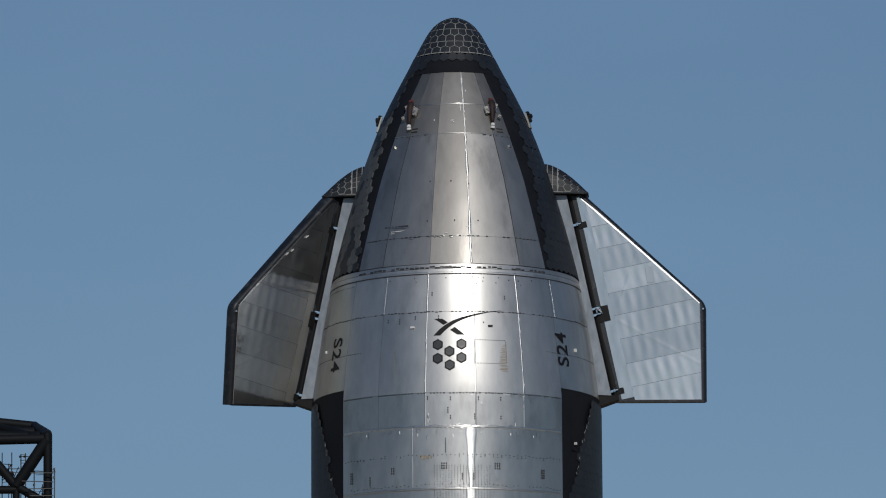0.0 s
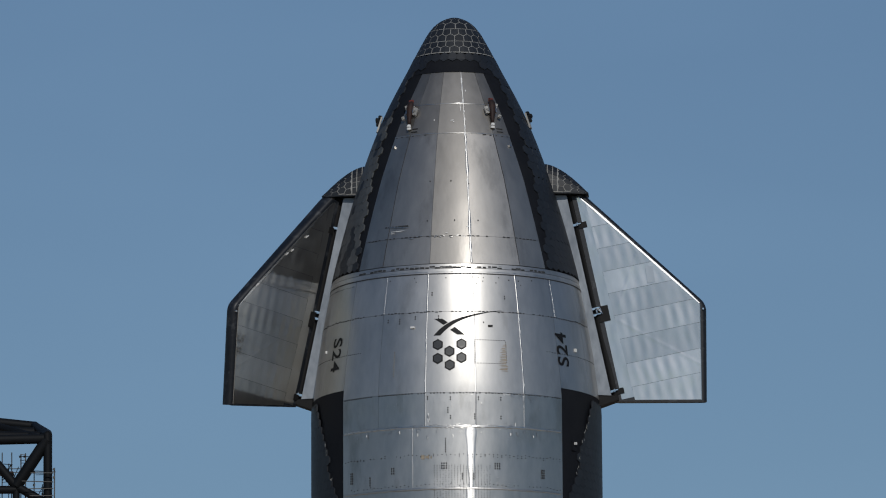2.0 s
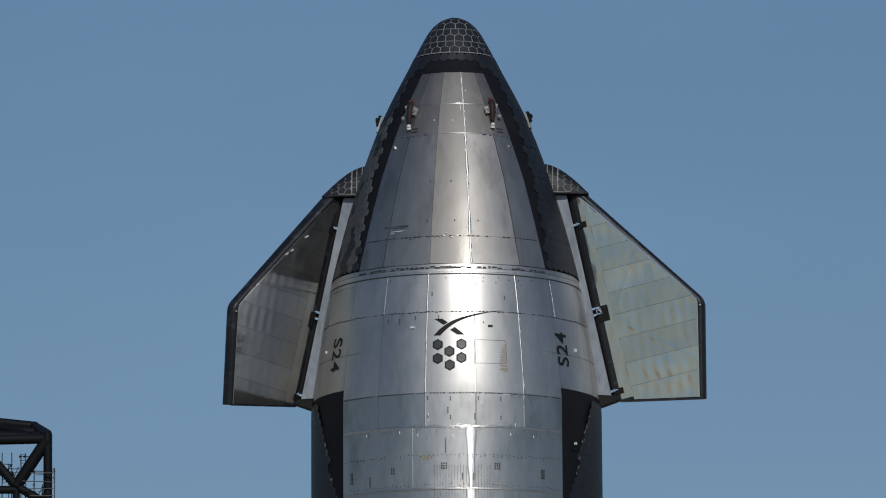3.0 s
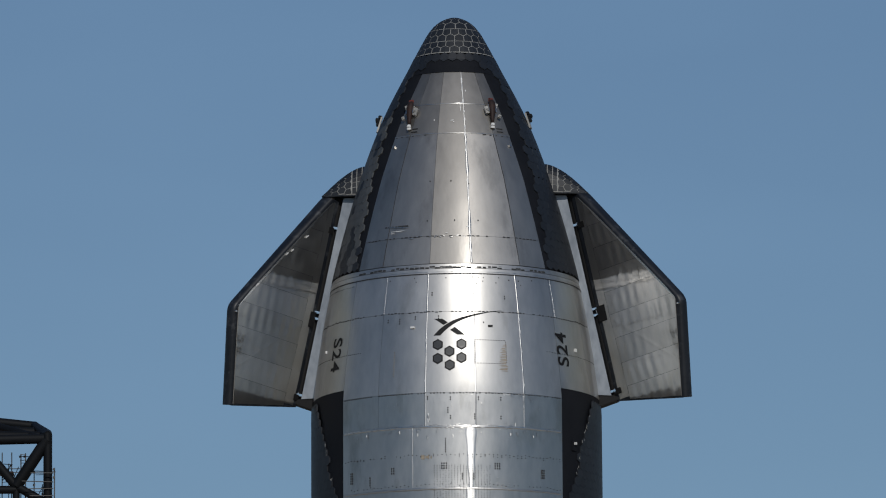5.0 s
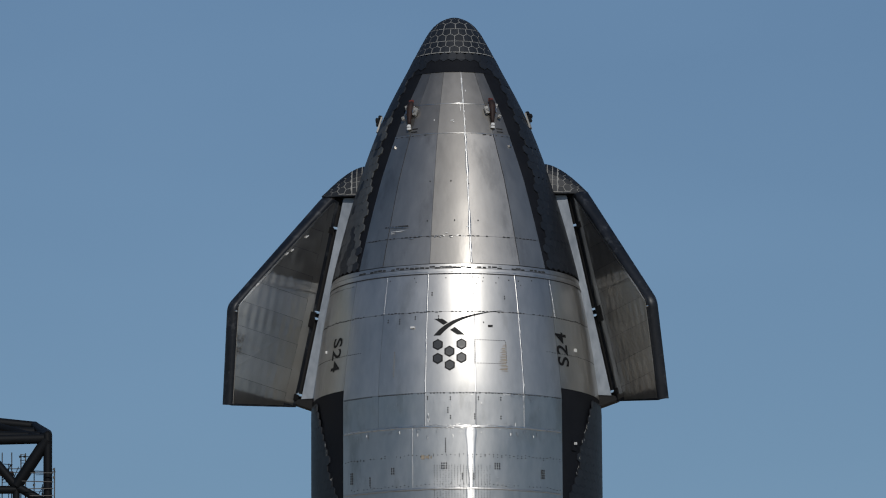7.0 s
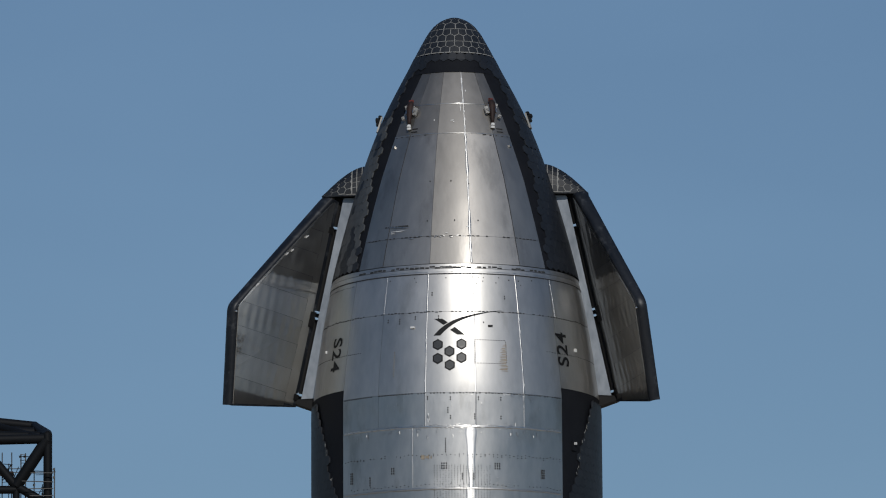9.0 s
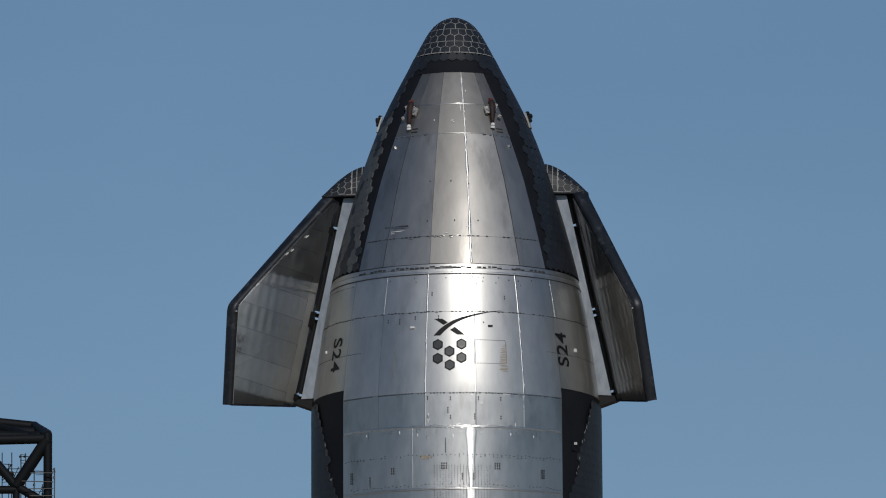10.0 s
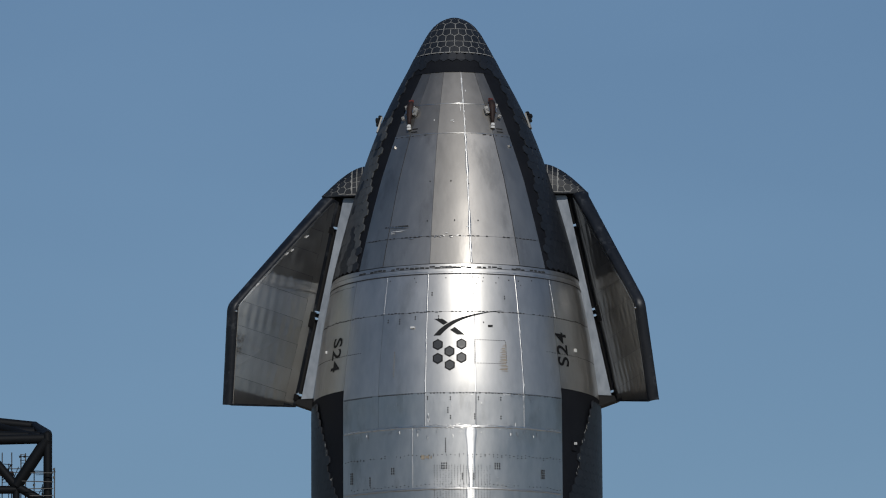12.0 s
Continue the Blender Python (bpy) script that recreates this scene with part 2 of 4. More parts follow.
def hull_pose(phi, z, off=0.0):
    """A frame on the hull: x along the girth, y up the hull, z outwards."""
    p = Vector(hull(phi, z, off))
    n = (Vector(hull(phi, z, off + 0.1)) - p).normalized()
    x = Vector((math.cos(radians(phi)), math.sin(radians(phi)), 0))
    y = n.cross(x)
    m = Matrix((x, y, n)).transposed().to_4x4()
    m.translation = p
    return m


rocket = tagged(new("rocket"), "tall stainless steel rocket with black tiles and hinged nose flaps", "rocket")
rocket.rotation_euler = (0, 0, radians(-2.4))
rocket.location = (0.0, 0.0, 0.0)

Z_CAP, Z_TOP, Z_FLANGE_HI, Z_FLANGE, Z_TILE = 54.70, 54.02, 47.56, 47.27, 43.80
Z_DARK = Z_TILE


def edge_phi(z):
    """Half-width, in degrees, of the bare steel strip."""
    if z > Z_TOP:
        return 0.0
    if z >= Z_FLANGE_HI:
        return float(np.interp(z, (47.5, 50.5, 52.5, 54.1), (48.8, 46.6, 42.5, 36.5)))
    if z >= Z_TILE:
        return 93.0
    return 48.7


def tile_phi(z):
    """Where, in degrees, the tiles begin."""
    if z > 54.42:
        return 0.0
    if z >= Z_FLANGE_HI:
        return edge_phi(min(z, 54.0)) + float(np.interp(z, (47.6, 48.5, 50.0, 51.5, 53.3, 54.2, 54.42), (1.5, 3, 6, 10, 15, 16, -30)))
    if z >= Z_TILE:
        return 97.0
    return float(np.interp(z, (36.0, 40.3, 41.2, 42.0, 42.5, 43.5), (50.5, 52, 56.5, 60.5, 63, 71)))


def build_core():
    s = Shell()
    zs = [0.0, 10, 20, 30, 38] + list(np.arange(39, 54, 0.5)) + [54 + 0.1 * i for i in range(8)]
    s.grid(lambda a, b: hull(-180 + 360 * a, zs[round(b * (len(zs) - 1))], -0.09), 96, len(zs) - 1)
    part("hull_core", s, DARK, rocket)
    s = Shell()
    zs = [Z_CAP - 0.02 + (TIP - Z_CAP + 0.02) * (1 - (1 - i / 24) ** 2) for i in range(25)]
    s.grid(lambda a, b: hull(-180 + 360 * a, zs[round(b * 24)], 0.0145), 96, 24)
    part("nose_cap", s, GAP, rocket, "pale gap filler under the hexagonal nose tiles")


build_core()


def oil_can(p, amp, scale):
    return amp * noise.fractal(Vector(p) * scale, 1.0, 2.0, 2)


def panel(phi0, phi1, z0, z1, mat, amp=0.004, scale=0.9, bow=0.0, nphi=None, nz=None, off=0.0, flatten=0.0):
    """One sheet of the hull with slightly wavy skin; phi0 and phi1 may be functions of z."""
    f0 = phi0 if callable(phi0) else lambda z: phi0
    f1 = phi1 if callable(phi1) else lambda z: phi1
    zm = (z0 + z1) / 2
    arc = radians(abs(f1(zm) - f0(zm))) * radius(zm)
    nphi = nphi or max(4, int(arc / 0.16))
    nz = nz or max(3, int((z1 - z0) / 0.18))
    seed = Vector((phi0(zm) if callable(phi0) else phi0, z0 * 3.1, 7.7))
    g = 0.004

    def at(a, b, o=0.0):
        z = z0 + g + (z1 - z0 - 2 * g) * b
        dg = math.degrees(g / max(radius(z), 0.3))
        phi = f0(z) + dg + (f1(z) - f0(z) - 2 * dg) * a
        fade = min(1.0, 5 * min(a, 1 - a)) * min(1.0, 5 * min(b, 1 - b))
        w = oil_can(Vector(hull(phi, z)) + seed, amp, scale) * (0.35 + 0.65 * fade) + bow * (4 * a * (1 - a)) * (4 * b * (1 - b))
        w -= flatten * radius(z) * (1 - math.cos(radians(f1(z) - f0(z)) / 2)) * 4 * a * (1 - a)
        return hull(phi, z, off + w + o)

    def uv(a, b):
        return (b * (z1 - z0), a * arc)

    s = Shell()
    s.grid(at, nphi, nz, uv)
    w = nphi + 1
    rim = [i for i in range(nphi)] + [j * w + nphi for j in range(nz)] + [nz * w + i for i in range(nphi, 0, -1)] + [j * w for j in range(nz, 0, -1)]
    k, n = len(s.v), len(rim)
    lows = [at((i % w) / nphi, (i // w) / nz, -0.095) for i in rim]
    s.v += lows
    s.uv += [s.uv[i] for i in rim]
    s.f += [(rim[i], k + i, k + (i + 1) % n, rim[(i + 1) % n]) for i in range(n)]
    s.flat += [True] * n
    return part("panel", s, mat, rocket)


def bead(phi, z0, z1, width=0.05, high=0.010, mat=BEAD, wander=0.1, rag=0.5, taper=0.0):
    """A rounded vertical weld; phi may be a function of z."""
    f = phi if callable(phi) else lambda z: phi
    s = Shell()
    nz = max(4, int((z1 - z0) / 0.12))

    def at(a, b):
        z = z0 + (z1 - z0) * b
        wob = (1 + rag * noise.noise(Vector((z * 3.0, f(z), 1.0)))) * (min(1.0, 0.38 + (z - z0) / taper) if taper else 1.0)
        phi_ = f(z) + wander * noise.noise(Vector((z * 1.3, f(z), 5.0)))
        c = (a - 0.5) * 2
        return hull(phi_ + math.degrees(c * width / 2 * wob / radius(z)), z, 0.003 + high * wob * (1 - c * c) ** 2 - 0.006 * c ** 8)

    s.grid(at, 10, nz)
    return part("weld_bead", s, mat, rocket)


def girth_bead(z, phi0, phi1, width=0.05, high=0.010, mat=BEAD):
    s = Shell()
    n = int(radians(phi1 - phi0) * radius(z) / 0.1)

    def at(a, b):
        phi = phi0 + (phi1 - phi0) * a
        wob = 1 + 0.5 * noise.noise(Vector((phi * 0.8, z, 2.0)))
        c = (b - 0.5) * 2
        return hull(phi, z + c * width / 2 * wob + 0.01 * noise.noise(Vector((phi * 0.3, z, 9.0))), 0.003 + high * wob * (1 - c * c) - 0.008 * (abs(c) > 0.99))

    s.grid(at, n, 6)
    return part("weld_bead", s, mat, rocket)


# nose: tapering sheets between four girth seams; middle and upper ones darker and rougher
GORE = [lambda z: -edge_phi(z), lambda z: -33 * edge_phi(z) / 48.8 - 0.5, lambda z: -9.6, lambda z: 9.6, lambda z: 33 * edge_phi(z) / 48.8 + 0.5, lambda z: edge_phi(z)]
NOSE_SEAMS = [47.60, 48.49, 51.90, 52.90, 54.01]
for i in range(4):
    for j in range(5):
        panel(GORE[j], GORE[j + 1], NOSE_SEAMS[i], NOSE_SEAMS[i + 1], STEEL_NOSE_DARK if j == 2 or i > 1 else STEEL_NOSE, 0.005, 0.8, flatten=0.3 if 0 < j < 4 else 0.1)
# the flange between nose and barrel
panel(-92, 92, Z_FLANGE, 47.42, STEEL, 0.002, 1.5, off=0.012, nz=4)
panel(-92, 92, 47.43, Z_FLANGE_HI + 0.02, STEEL, 0.003, 1.5, off=0.004, nz=4)
# payload section, bare steel from flap root to flap root
RING = [-93, -70, -48.7, -30, -10, 10, 30, 48.7, 70, 93]
for z0, z1 in ((46.04, Z_FLANGE), (43.48, 46.04)):
    for a, b in zip(RING, RING[1:]):
        panel(a, b, Z_DARK if z0 < 44 and abs(a + b) > 90 else z0, z1, STEEL_SIDE if abs(a + b) > 90 else STEEL, 0.008 if abs(a + b) > 90 else 0.005, 0.7, 0.003, flatten=0.02)
# barrel rings
for z0, z1, seams in ((42.42, 43.48, (-48.7, -30, -10, 10, 30, 48.7)), (40.52, 42.42, (-48.7, -15.2, 8.0, 48.7)), (38.69, 40.52, (-48.7, 8.0, 48.7))):
    for a, b in zip(seams, seams[1:]):
        panel(a, b, z0, z1, STEEL_BARREL, 0.008, 0.9, -0.003, flatten=0.03)
z = 38.69
while z > 0.4:
    panel(-48.7, 48.7, max(0.0, z - 1.83), z, STEEL_BARREL, 0.006, 0.7, nphi=24, nz=4)
    z -= 1.83


def build_blanket():
    """Smooth dark strip between bare steel and tiles."""
    for sgn in (-1, 1):
        for z0, z1 in ((47.60, 54.42), (0.02, Z_TILE)):
            s = Shell()
            nz = 40
            s.grid(lambda a, b: hull(sgn * (edge_phi(z0 + (z1 - z0) * b - 0.001) + (min(97, tile_phi(z0 + (z1 - z0) * b)) + 4 - edge_phi(z0 + (z1 - z0) * b - 0.001)) * a), z0 + (z1 - z0) * b, 0.012 * min(1, 12 * a)), 8, nz, flip=sgn < 0)
            part("blanket", s, BLANKET, rocket, "smooth dark insulating strip beside the tiles")
    s = Shell()
    s.grid(lambda a, b: hull(-60 + 120 * a, 54.0 + 0.46 * b, 0.012), 30, 4)
    part("blanket", s, BLANKET, rocket, "smooth dark insulating collar above the steel")


build_blanket()


# ---- hexagonal tiles ----
HEX = [(math.sin(math.pi / 3 * i), math.cos(math.pi / 3 * i)) for i in range(6)]


def add_hex(s, at, u, v, w, h, fill=0.95, high=0.022, squash=1.0):
    """A chamfered hexagonal tile; at(u, v, off) maps the flat plan on to the body."""
    r = w / math.sqrt(3)
    low = [at(u + x * r * fill, v + y * r * fill * squash, 0.0) for x, y in HEX]
    mid = [at(u + x * r * fill, v + y * r * fill * squash, high * 0.88) for x, y in HEX]
    top = [at(u + x * r * fill * 0.985, v + y * r * fill * 0.985 * squash, high) for x, y in HEX]
    s.add(low + mid + top, [(i, i + 6, (i + 1) % 6 + 6, (i + 1) % 6) for i in range(6)] + [(i + 6, i + 12, (i + 1) % 6 + 12, (i + 1) % 6 + 6) for i in range(6)] + [(17, 16, 15, 14, 13, 12)], flat=True)


def build_cap_tiles():
    """Nose tiles, each a part, laid out along the meridian in bands of rows with a level joint between bands."""
    zs = [TIP - (TIP - Z_CAP + 0.02) * (i / 300) ** 2 for i in range(301)]
    arc = [0.0]
    for za, zb in zip(zs, zs[1:]):
        arc.append(arc[-1] + math.hypot(za - zb, radius(za) - radius(zb)))

    def at(deg, m, off):
        return hull(deg, float(np.interp(m, arc, zs)), off)

    def along(z):
        return float(np.interp(-z, [-q for q in zs], arc))

    for m0, m1, wide, rows in ((0.125, along(55.52), 0.245, 3), (along(55.52), along(55.085), 0.265, 2), (along(55.085), along(Z_CAP), 0.285, 2)):
        pitch = (m1 - m0) / rows
        count = round(2 * math.pi * radius(float(np.interp((m0 + m1) / 2, arc, zs))) / wide)
        wdt = 360 / count
        for r in range(rows):
            mc = m0 + pitch * (r + 0.5)
            for k in range(count):
                u = (k + 0.5 * (r % 2) + 0.2) * wdt - 180
                ring = [(u + x * wdt / math.sqrt(3) * 0.925, min(max(mc - y * pitch * 0.667 * 0.93, m0 + 0.010), m1 - 0.010)) for x, y in HEX]
                ring = [(p, m0 + 0.010 if r == 0 and y > 0.4 else m1 - 0.010 if r == rows - 1 and y < -0.4 else q) for (p, q), (x, y) in zip(ring, HEX)]
                low = [at(p, q, -0.01) for p, q in ring]
                mid = [at(p, q, 0.0195) for p, q in ring]
                top = [at(u + (p - u) * 0.975, mc + (q - mc) * 0.975, 0.023) for p, q in ring] + [at(u, mc, 0.023)]
                s = Shell()
                s.add(low + mid + top, [(i, i + 6, (i + 1) % 6 + 6, (i + 1) % 6) for i in range(6)] + [(i + 6, i + 12, (i + 1) % 6 + 12, (i + 1) % 6 + 6) for i in range(6)] + [(18, 12 + (i + 1) % 6, 12 + i) for i in range(6)], flat=True)
                part("tile", s, TILE, rocket)
    s = Shell()
    s.grid(lambda a, b: at(360 * a - 180, 0.112 * (1 - b), 0.022), 24, 4)
    part("tile", s, TILE, rocket, "rounded black tile on the very tip")


build_cap_tiles()


def build_body_tiles():
    """The courses beside the bare steel are tiles of their own; the many behind them are one mass."""
    s, greyer = Shell(), Shell()
    w = 0.29
    rowp = w * math.sqrt(3) / 2
    z = Z_CAP - 0.174
    single = 0
    while z > 30.0:
        count = int(2 * math.pi * radius(z - rowp * 1.5) / w)
        for r in range(4):
            if z < 30.0:
                break
            for k in range(count):
                phi = (k + 0.5 * (r % 2)) * 360 / count - 180
                if abs(phi) < tile_phi(z) or Z_TILE - 0.13 < z < Z_FLANGE_HI + 0.14 and abs(phi) < 97:
                    continue
                wl = 2 * math.pi * radius(z) / count
                deg = 360 / count / wl
                course = (abs(phi) - tile_phi(z)) / (360 / count)
                own = z > 39.5 and single < 300 and course < (1.8 if z > Z_FLANGE else 2.4) and abs(phi) < 97
                # an irregular patch of paler grey tiles on the left nose flank
                dull = -115 < phi < -52 and 47.6 < z < 52.6 and noise.noise(Vector((phi * 0.12, z * 1.1, 8.0))) > 0.9 * abs((z - 50.2) / 2.6) ** 2 - 0.45
                piece = Shell() if own else greyer if dull else s
                lift = 0.004 if not own else 0.004 + 0.0018 * noise.noise(Vector((phi, z, 3.0)))
                add_hex(piece, lambda a, b, o: hull(phi + a * deg, z + b * 0.98, o + lift), 0, 0, wl, 1, 0.992 if own else 0.9995, 0.046 if own and course < 1 else 0.030, rowp / (wl * math.sqrt(3) / 2))
                if own:
                    single += 1
                    part("tile", piece, TILE_GREY if dull else TILE, rocket)
            z -= rowp
    part("tiles", s, TILE, rocket, "black hexagonal heat-shield tiles", "stuff")
    part("tiles", greyer, TILE_GREY, rocket, "paler grey heat-shield tiles", "stuff")
    s = Shell()
    s.grid(lambda a, b: hull(50 + 260 * a, 0.05 + 30 * b, 0.02), 60, 4)
    part("lower_tiles", s, TILE, rocket, "black heat-shield lower down the hull")


build_body_tiles()

# ---- flaps ----
BETA = 12.0
HX, HZ = 3.58, 50.36
DROP = {1: 0.06, -1: 0.13}
SB, CB = math.sin(radians(BETA)), math.cos(radians(BETA))


def lerp_tab(x, tab):
    return float(np.interp(x, [t[0] for t in tab], [t[1] for t in tab]))


STEEL_OUT = [(0.08, 0.27), (4.175, 3.235), (7.3, 2.60)]
ROWS = [0.30, 1.10, 1.82, 2.56, 3.27, 3.99, 4.75, 5.55, 6.30]


def flap(sgn, name, label):
    """A nose flap in its own space: hinge along z, span along x (sgn: side), the tiled back towards +y."""
    root = part(name, flap_core(sgn), EDGE, rocket, label)

    def at(p, s, y):
        return (sgn * p, y, -s)

    def bottom(p):
        return 6.67 + (p - 0.165) / (2.79 - 0.165) * 0.55 - 0.045

    # root strip
    def strip(a, b):
        s0 = 0.10 + (6.62 - 0.10) * b
        p0, p1 = 0.20, 0.424 + 0.18 * (s0 / 6.7)
        p1 = min(p1, lerp_tab(s0, STEEL_OUT) - 0.012)
        p0 = min(p0, p1 - 0.02)
        return at(p0 + (p1 - p0) * a, s0, -0.008 - 0.012 * a + 0.006 * noise.noise(Vector((a * 2, s0 * 2.2, 3 * sgn))))

    s = Shell()
    s.grid(strip, 4, 60, flip=sgn > 0)
    part("root_strip", s, STEEL_FLAP, root)
    # skin sheets, each slightly quilted
    bounds = ROWS + [None]
    for i, (s0, s1) in enumerate(zip(bounds, bounds[1:])):
        sh = Shell()

        def skin(a, b, s0=s0, s1=s1, i=i):
            pin = 0.43 + 0.18 * (s0 / 6.7)
            e0 = s0 + 0.004
            sm = e0 + 0.5
            pout = lerp_tab(e0, STEEL_OUT)
            for _ in range(3):
                p = pin + (max(pout, pin + 0.02) - pin) * a
                e1 = (s1 - 0.004) if s1 else bottom(p)
                s_ = e0 + (e1 - e0) * b
                pout = lerp_tab(s_, STEEL_OUT) - 0.006
            p = pin + (max(pout, pin + 0.01) - pin) * a
            fade = (0.35 + 0.65 * math.sin(math.pi * b)) * min(1, 8 * min(a, 1 - a))
            wave = 0.0065 * math.sin(p * 2 * math.pi / 0.36 + i * 1.7 + 0.8 * noise.noise(Vector((p, s_ * 1.5, 4.0)))) * (0.4 + 0.6 * noise.noise(Vector((p * 0.9, i * 3.1, sgn))))
            wave += 0.010 * noise.noise(Vector((p * 0.8, s_ * 0.8, 11.0 + sgn)))
            diag = 0.0
            for (pa, sa), (pb, sb) in (((0.75, 3.70), (1.62, 2.25)), ((0.62, 4.15), (2.85, 6.05))):
                t = ((p - pa) * (pb - pa) + (s_ - sa) * (sb - sa)) / ((pb - pa) ** 2 + (sb - sa) ** 2)
                if 0 <= t <= 1:
                    d = math.hypot(p - pa - t * (pb - pa), s_ - sa - t * (sb - sa))
                    diag = max(diag, 0.0032 * math.exp(-(d / 0.035) ** 2))
            return at(p, s_, -0.012 - wave * fade - diag)

        sh.grid(skin, 64, 18, flip=sgn > 0)
        part("skin_panel", sh, STEEL_FLAP, root)
    # bevelled bright strip along the leading edge of the skin, and a narrow one down the outer edge
    tr = Shell()

    def strip_lead(a, b):
        s0 = 0.14 + 4.03 * b
        p0 = lerp_tab(s0, STEEL_OUT) - 0.010
        w = 0.058 * min(1.0, 0.4 + 2.5 * min(b, 1 - b) * 2) * a
        return at(p0 + 0.815 * w, s0 - 0.579 * w, -0.020 + 0.11 * w + 0.0006 * noise.noise(Vector((s0 * 5, a, sgn))))

    tr.grid(strip_lead, 3, 90, flip=sgn > 0)
    part("edge_strip", tr, TRIM, root, "bright bevelled metal strip")
    tr = Shell()
    tr.grid(lambda a, b: at(lerp_tab(4.2 + 2.96 * b, STEEL_OUT) - 0.004 + 0.016 * a, 4.2 + 2.96 * b, -0.018 + 0.006 * a), 2, 40, flip=sgn > 0)
    part("edge_trim", tr, STEEL_FLAP, root, "thin metal trim")
    # pockets for the hinges
    for s0 in (0.98, 3.86, 6.35):
        b = Shell()
        wide = (0.34 if sgn > 0 else 0.20) if s0 == 3.86 else 0.26 if sgn > 0 else 0.18
        b.box(pose(sgn * (0.07 + wide / 2), -0.008, -s0), wide, 0.045, 0.50 if s0 == 3.86 else 0.19)
        part("hinge_pocket", b, DARK, root)
    return root


def flap_core(sgn):
    """Wedge body: thick at the hinge, leading and outer edges half-round."""
    # outline point (span, along the hinge) and the direction in which it draws in
    lead, side = (-0.815, 0.579), (-0.978, -0.208)
    out = [((0.40, -0.02), (-0.5, 0.35)), ((0.50, 0.07), lead)]
    out += [((0.50 + 2.80 * k / 5, 0.07 + 3.94 * k / 5), lead) for k in range(1, 5)]
    for k in range(8):
        t = k / 7
        p = (1 - t) ** 2 * 3.30 + 2 * t * (1 - t) * 3.44 + t * t * 3.395
        q = (1 - t) ** 2 * 4.01 + 2 * t * (1 - t) * 4.205 + t * t * 4.43
        out.append(((p, q), (lead[0] + (side[0] - lead[0]) * t, lead[1] + (side[1] - lead[1]) * t)))
    out += [((3.395 - 0.605 * k / 4, 4.43 + 2.79 * k / 4), side) for k in range(1, 4)]
    out.append(((2.79, 7.22), (-1.0, 0.0)))
    inner = [((2.79, 7.22), (-1.0, 0.0)), ((0.165, 6.67), (0.0, 0.0)), ((0.06, 6.64), (0.0, 0.0)), ((0.06, 0.02), (0.0, 0.1)), ((0.40, -0.02), (-0.5, 0.35))]

    def thick(p, q):
        return 0.45 - 0.10 * min(1.0, p / 3.4) - 0.04 * min(1.0, q / 7.2)

    def section(run):
        rings = []
        for k in range(7):
            a = radians(15 * k)
            rings.append([(sgn * (p + u * 0.13 * (1 - math.sin(a))), 0.18 * (1 - math.cos(a)), -(q + v * 0.13 * (1 - math.sin(a)))) for (p, q), (u, v) in run])
        for d, y in ((0.0, 0.07), (0.02, 0.02), (0.07, 0.0)):
            rings.append([(sgn * (p + u * d), thick(p, q) - y, -(q + v * d)) for (p, q), (u, v) in run])
        return rings

    s = Shell()
    for run, flat in ((out, False), (inner, True)):
        rings, n = section(run), len(run)
        faces = []
        for k in range(len(rings) - 1):
            for i in range(n - 1):
                q = (k * n + i, k * n + i + 1, (k + 1) * n + i + 1, (k + 1) * n + i)
                faces.append(q if sgn < 0 else q[::-1])
        s.add([v for r in rings for v in r], faces, flat=flat)
    loop = section(out + inner[1:-1])
    n = len(loop[0])
    front, back = tuple(range(n)), tuple(range(n))[::-1]
    s.add(loop[0], [front[::-1] if sgn < 0 else front], flat=True)
    s.add(loop[-1], [back[::-1] if sgn < 0 else back], flat=True)
    return s


def flap_pose(sgn, theta):
    return pose(sgn * HX, -0.02, HZ - DROP[sgn], 0.5, 0, 0) @ pose(0, 0, 0, 0, -sgn * BETA, 0) @ pose(0, 0, 0, 0, 0, -sgn * theta)


flap_east = flap(1, "front_flap", "steel-skinned nose flap with black edges that folds inwards")
flap_west = flap(-1, "front_flap", "steel-skinned nose flap with black edges held half folded")
flap_west.matrix_basis = flap_pose(-1, 46.0)
flap_east.matrix_basis = flap_pose(1, -4.0)


def hinge_point(sgn, s, p, y=0.0):
    """A place by the hinge line, in the rocket's space."""
    return Vector((sgn * (HX + s * SB + p * CB), y, HZ - s * CB + p * SB))


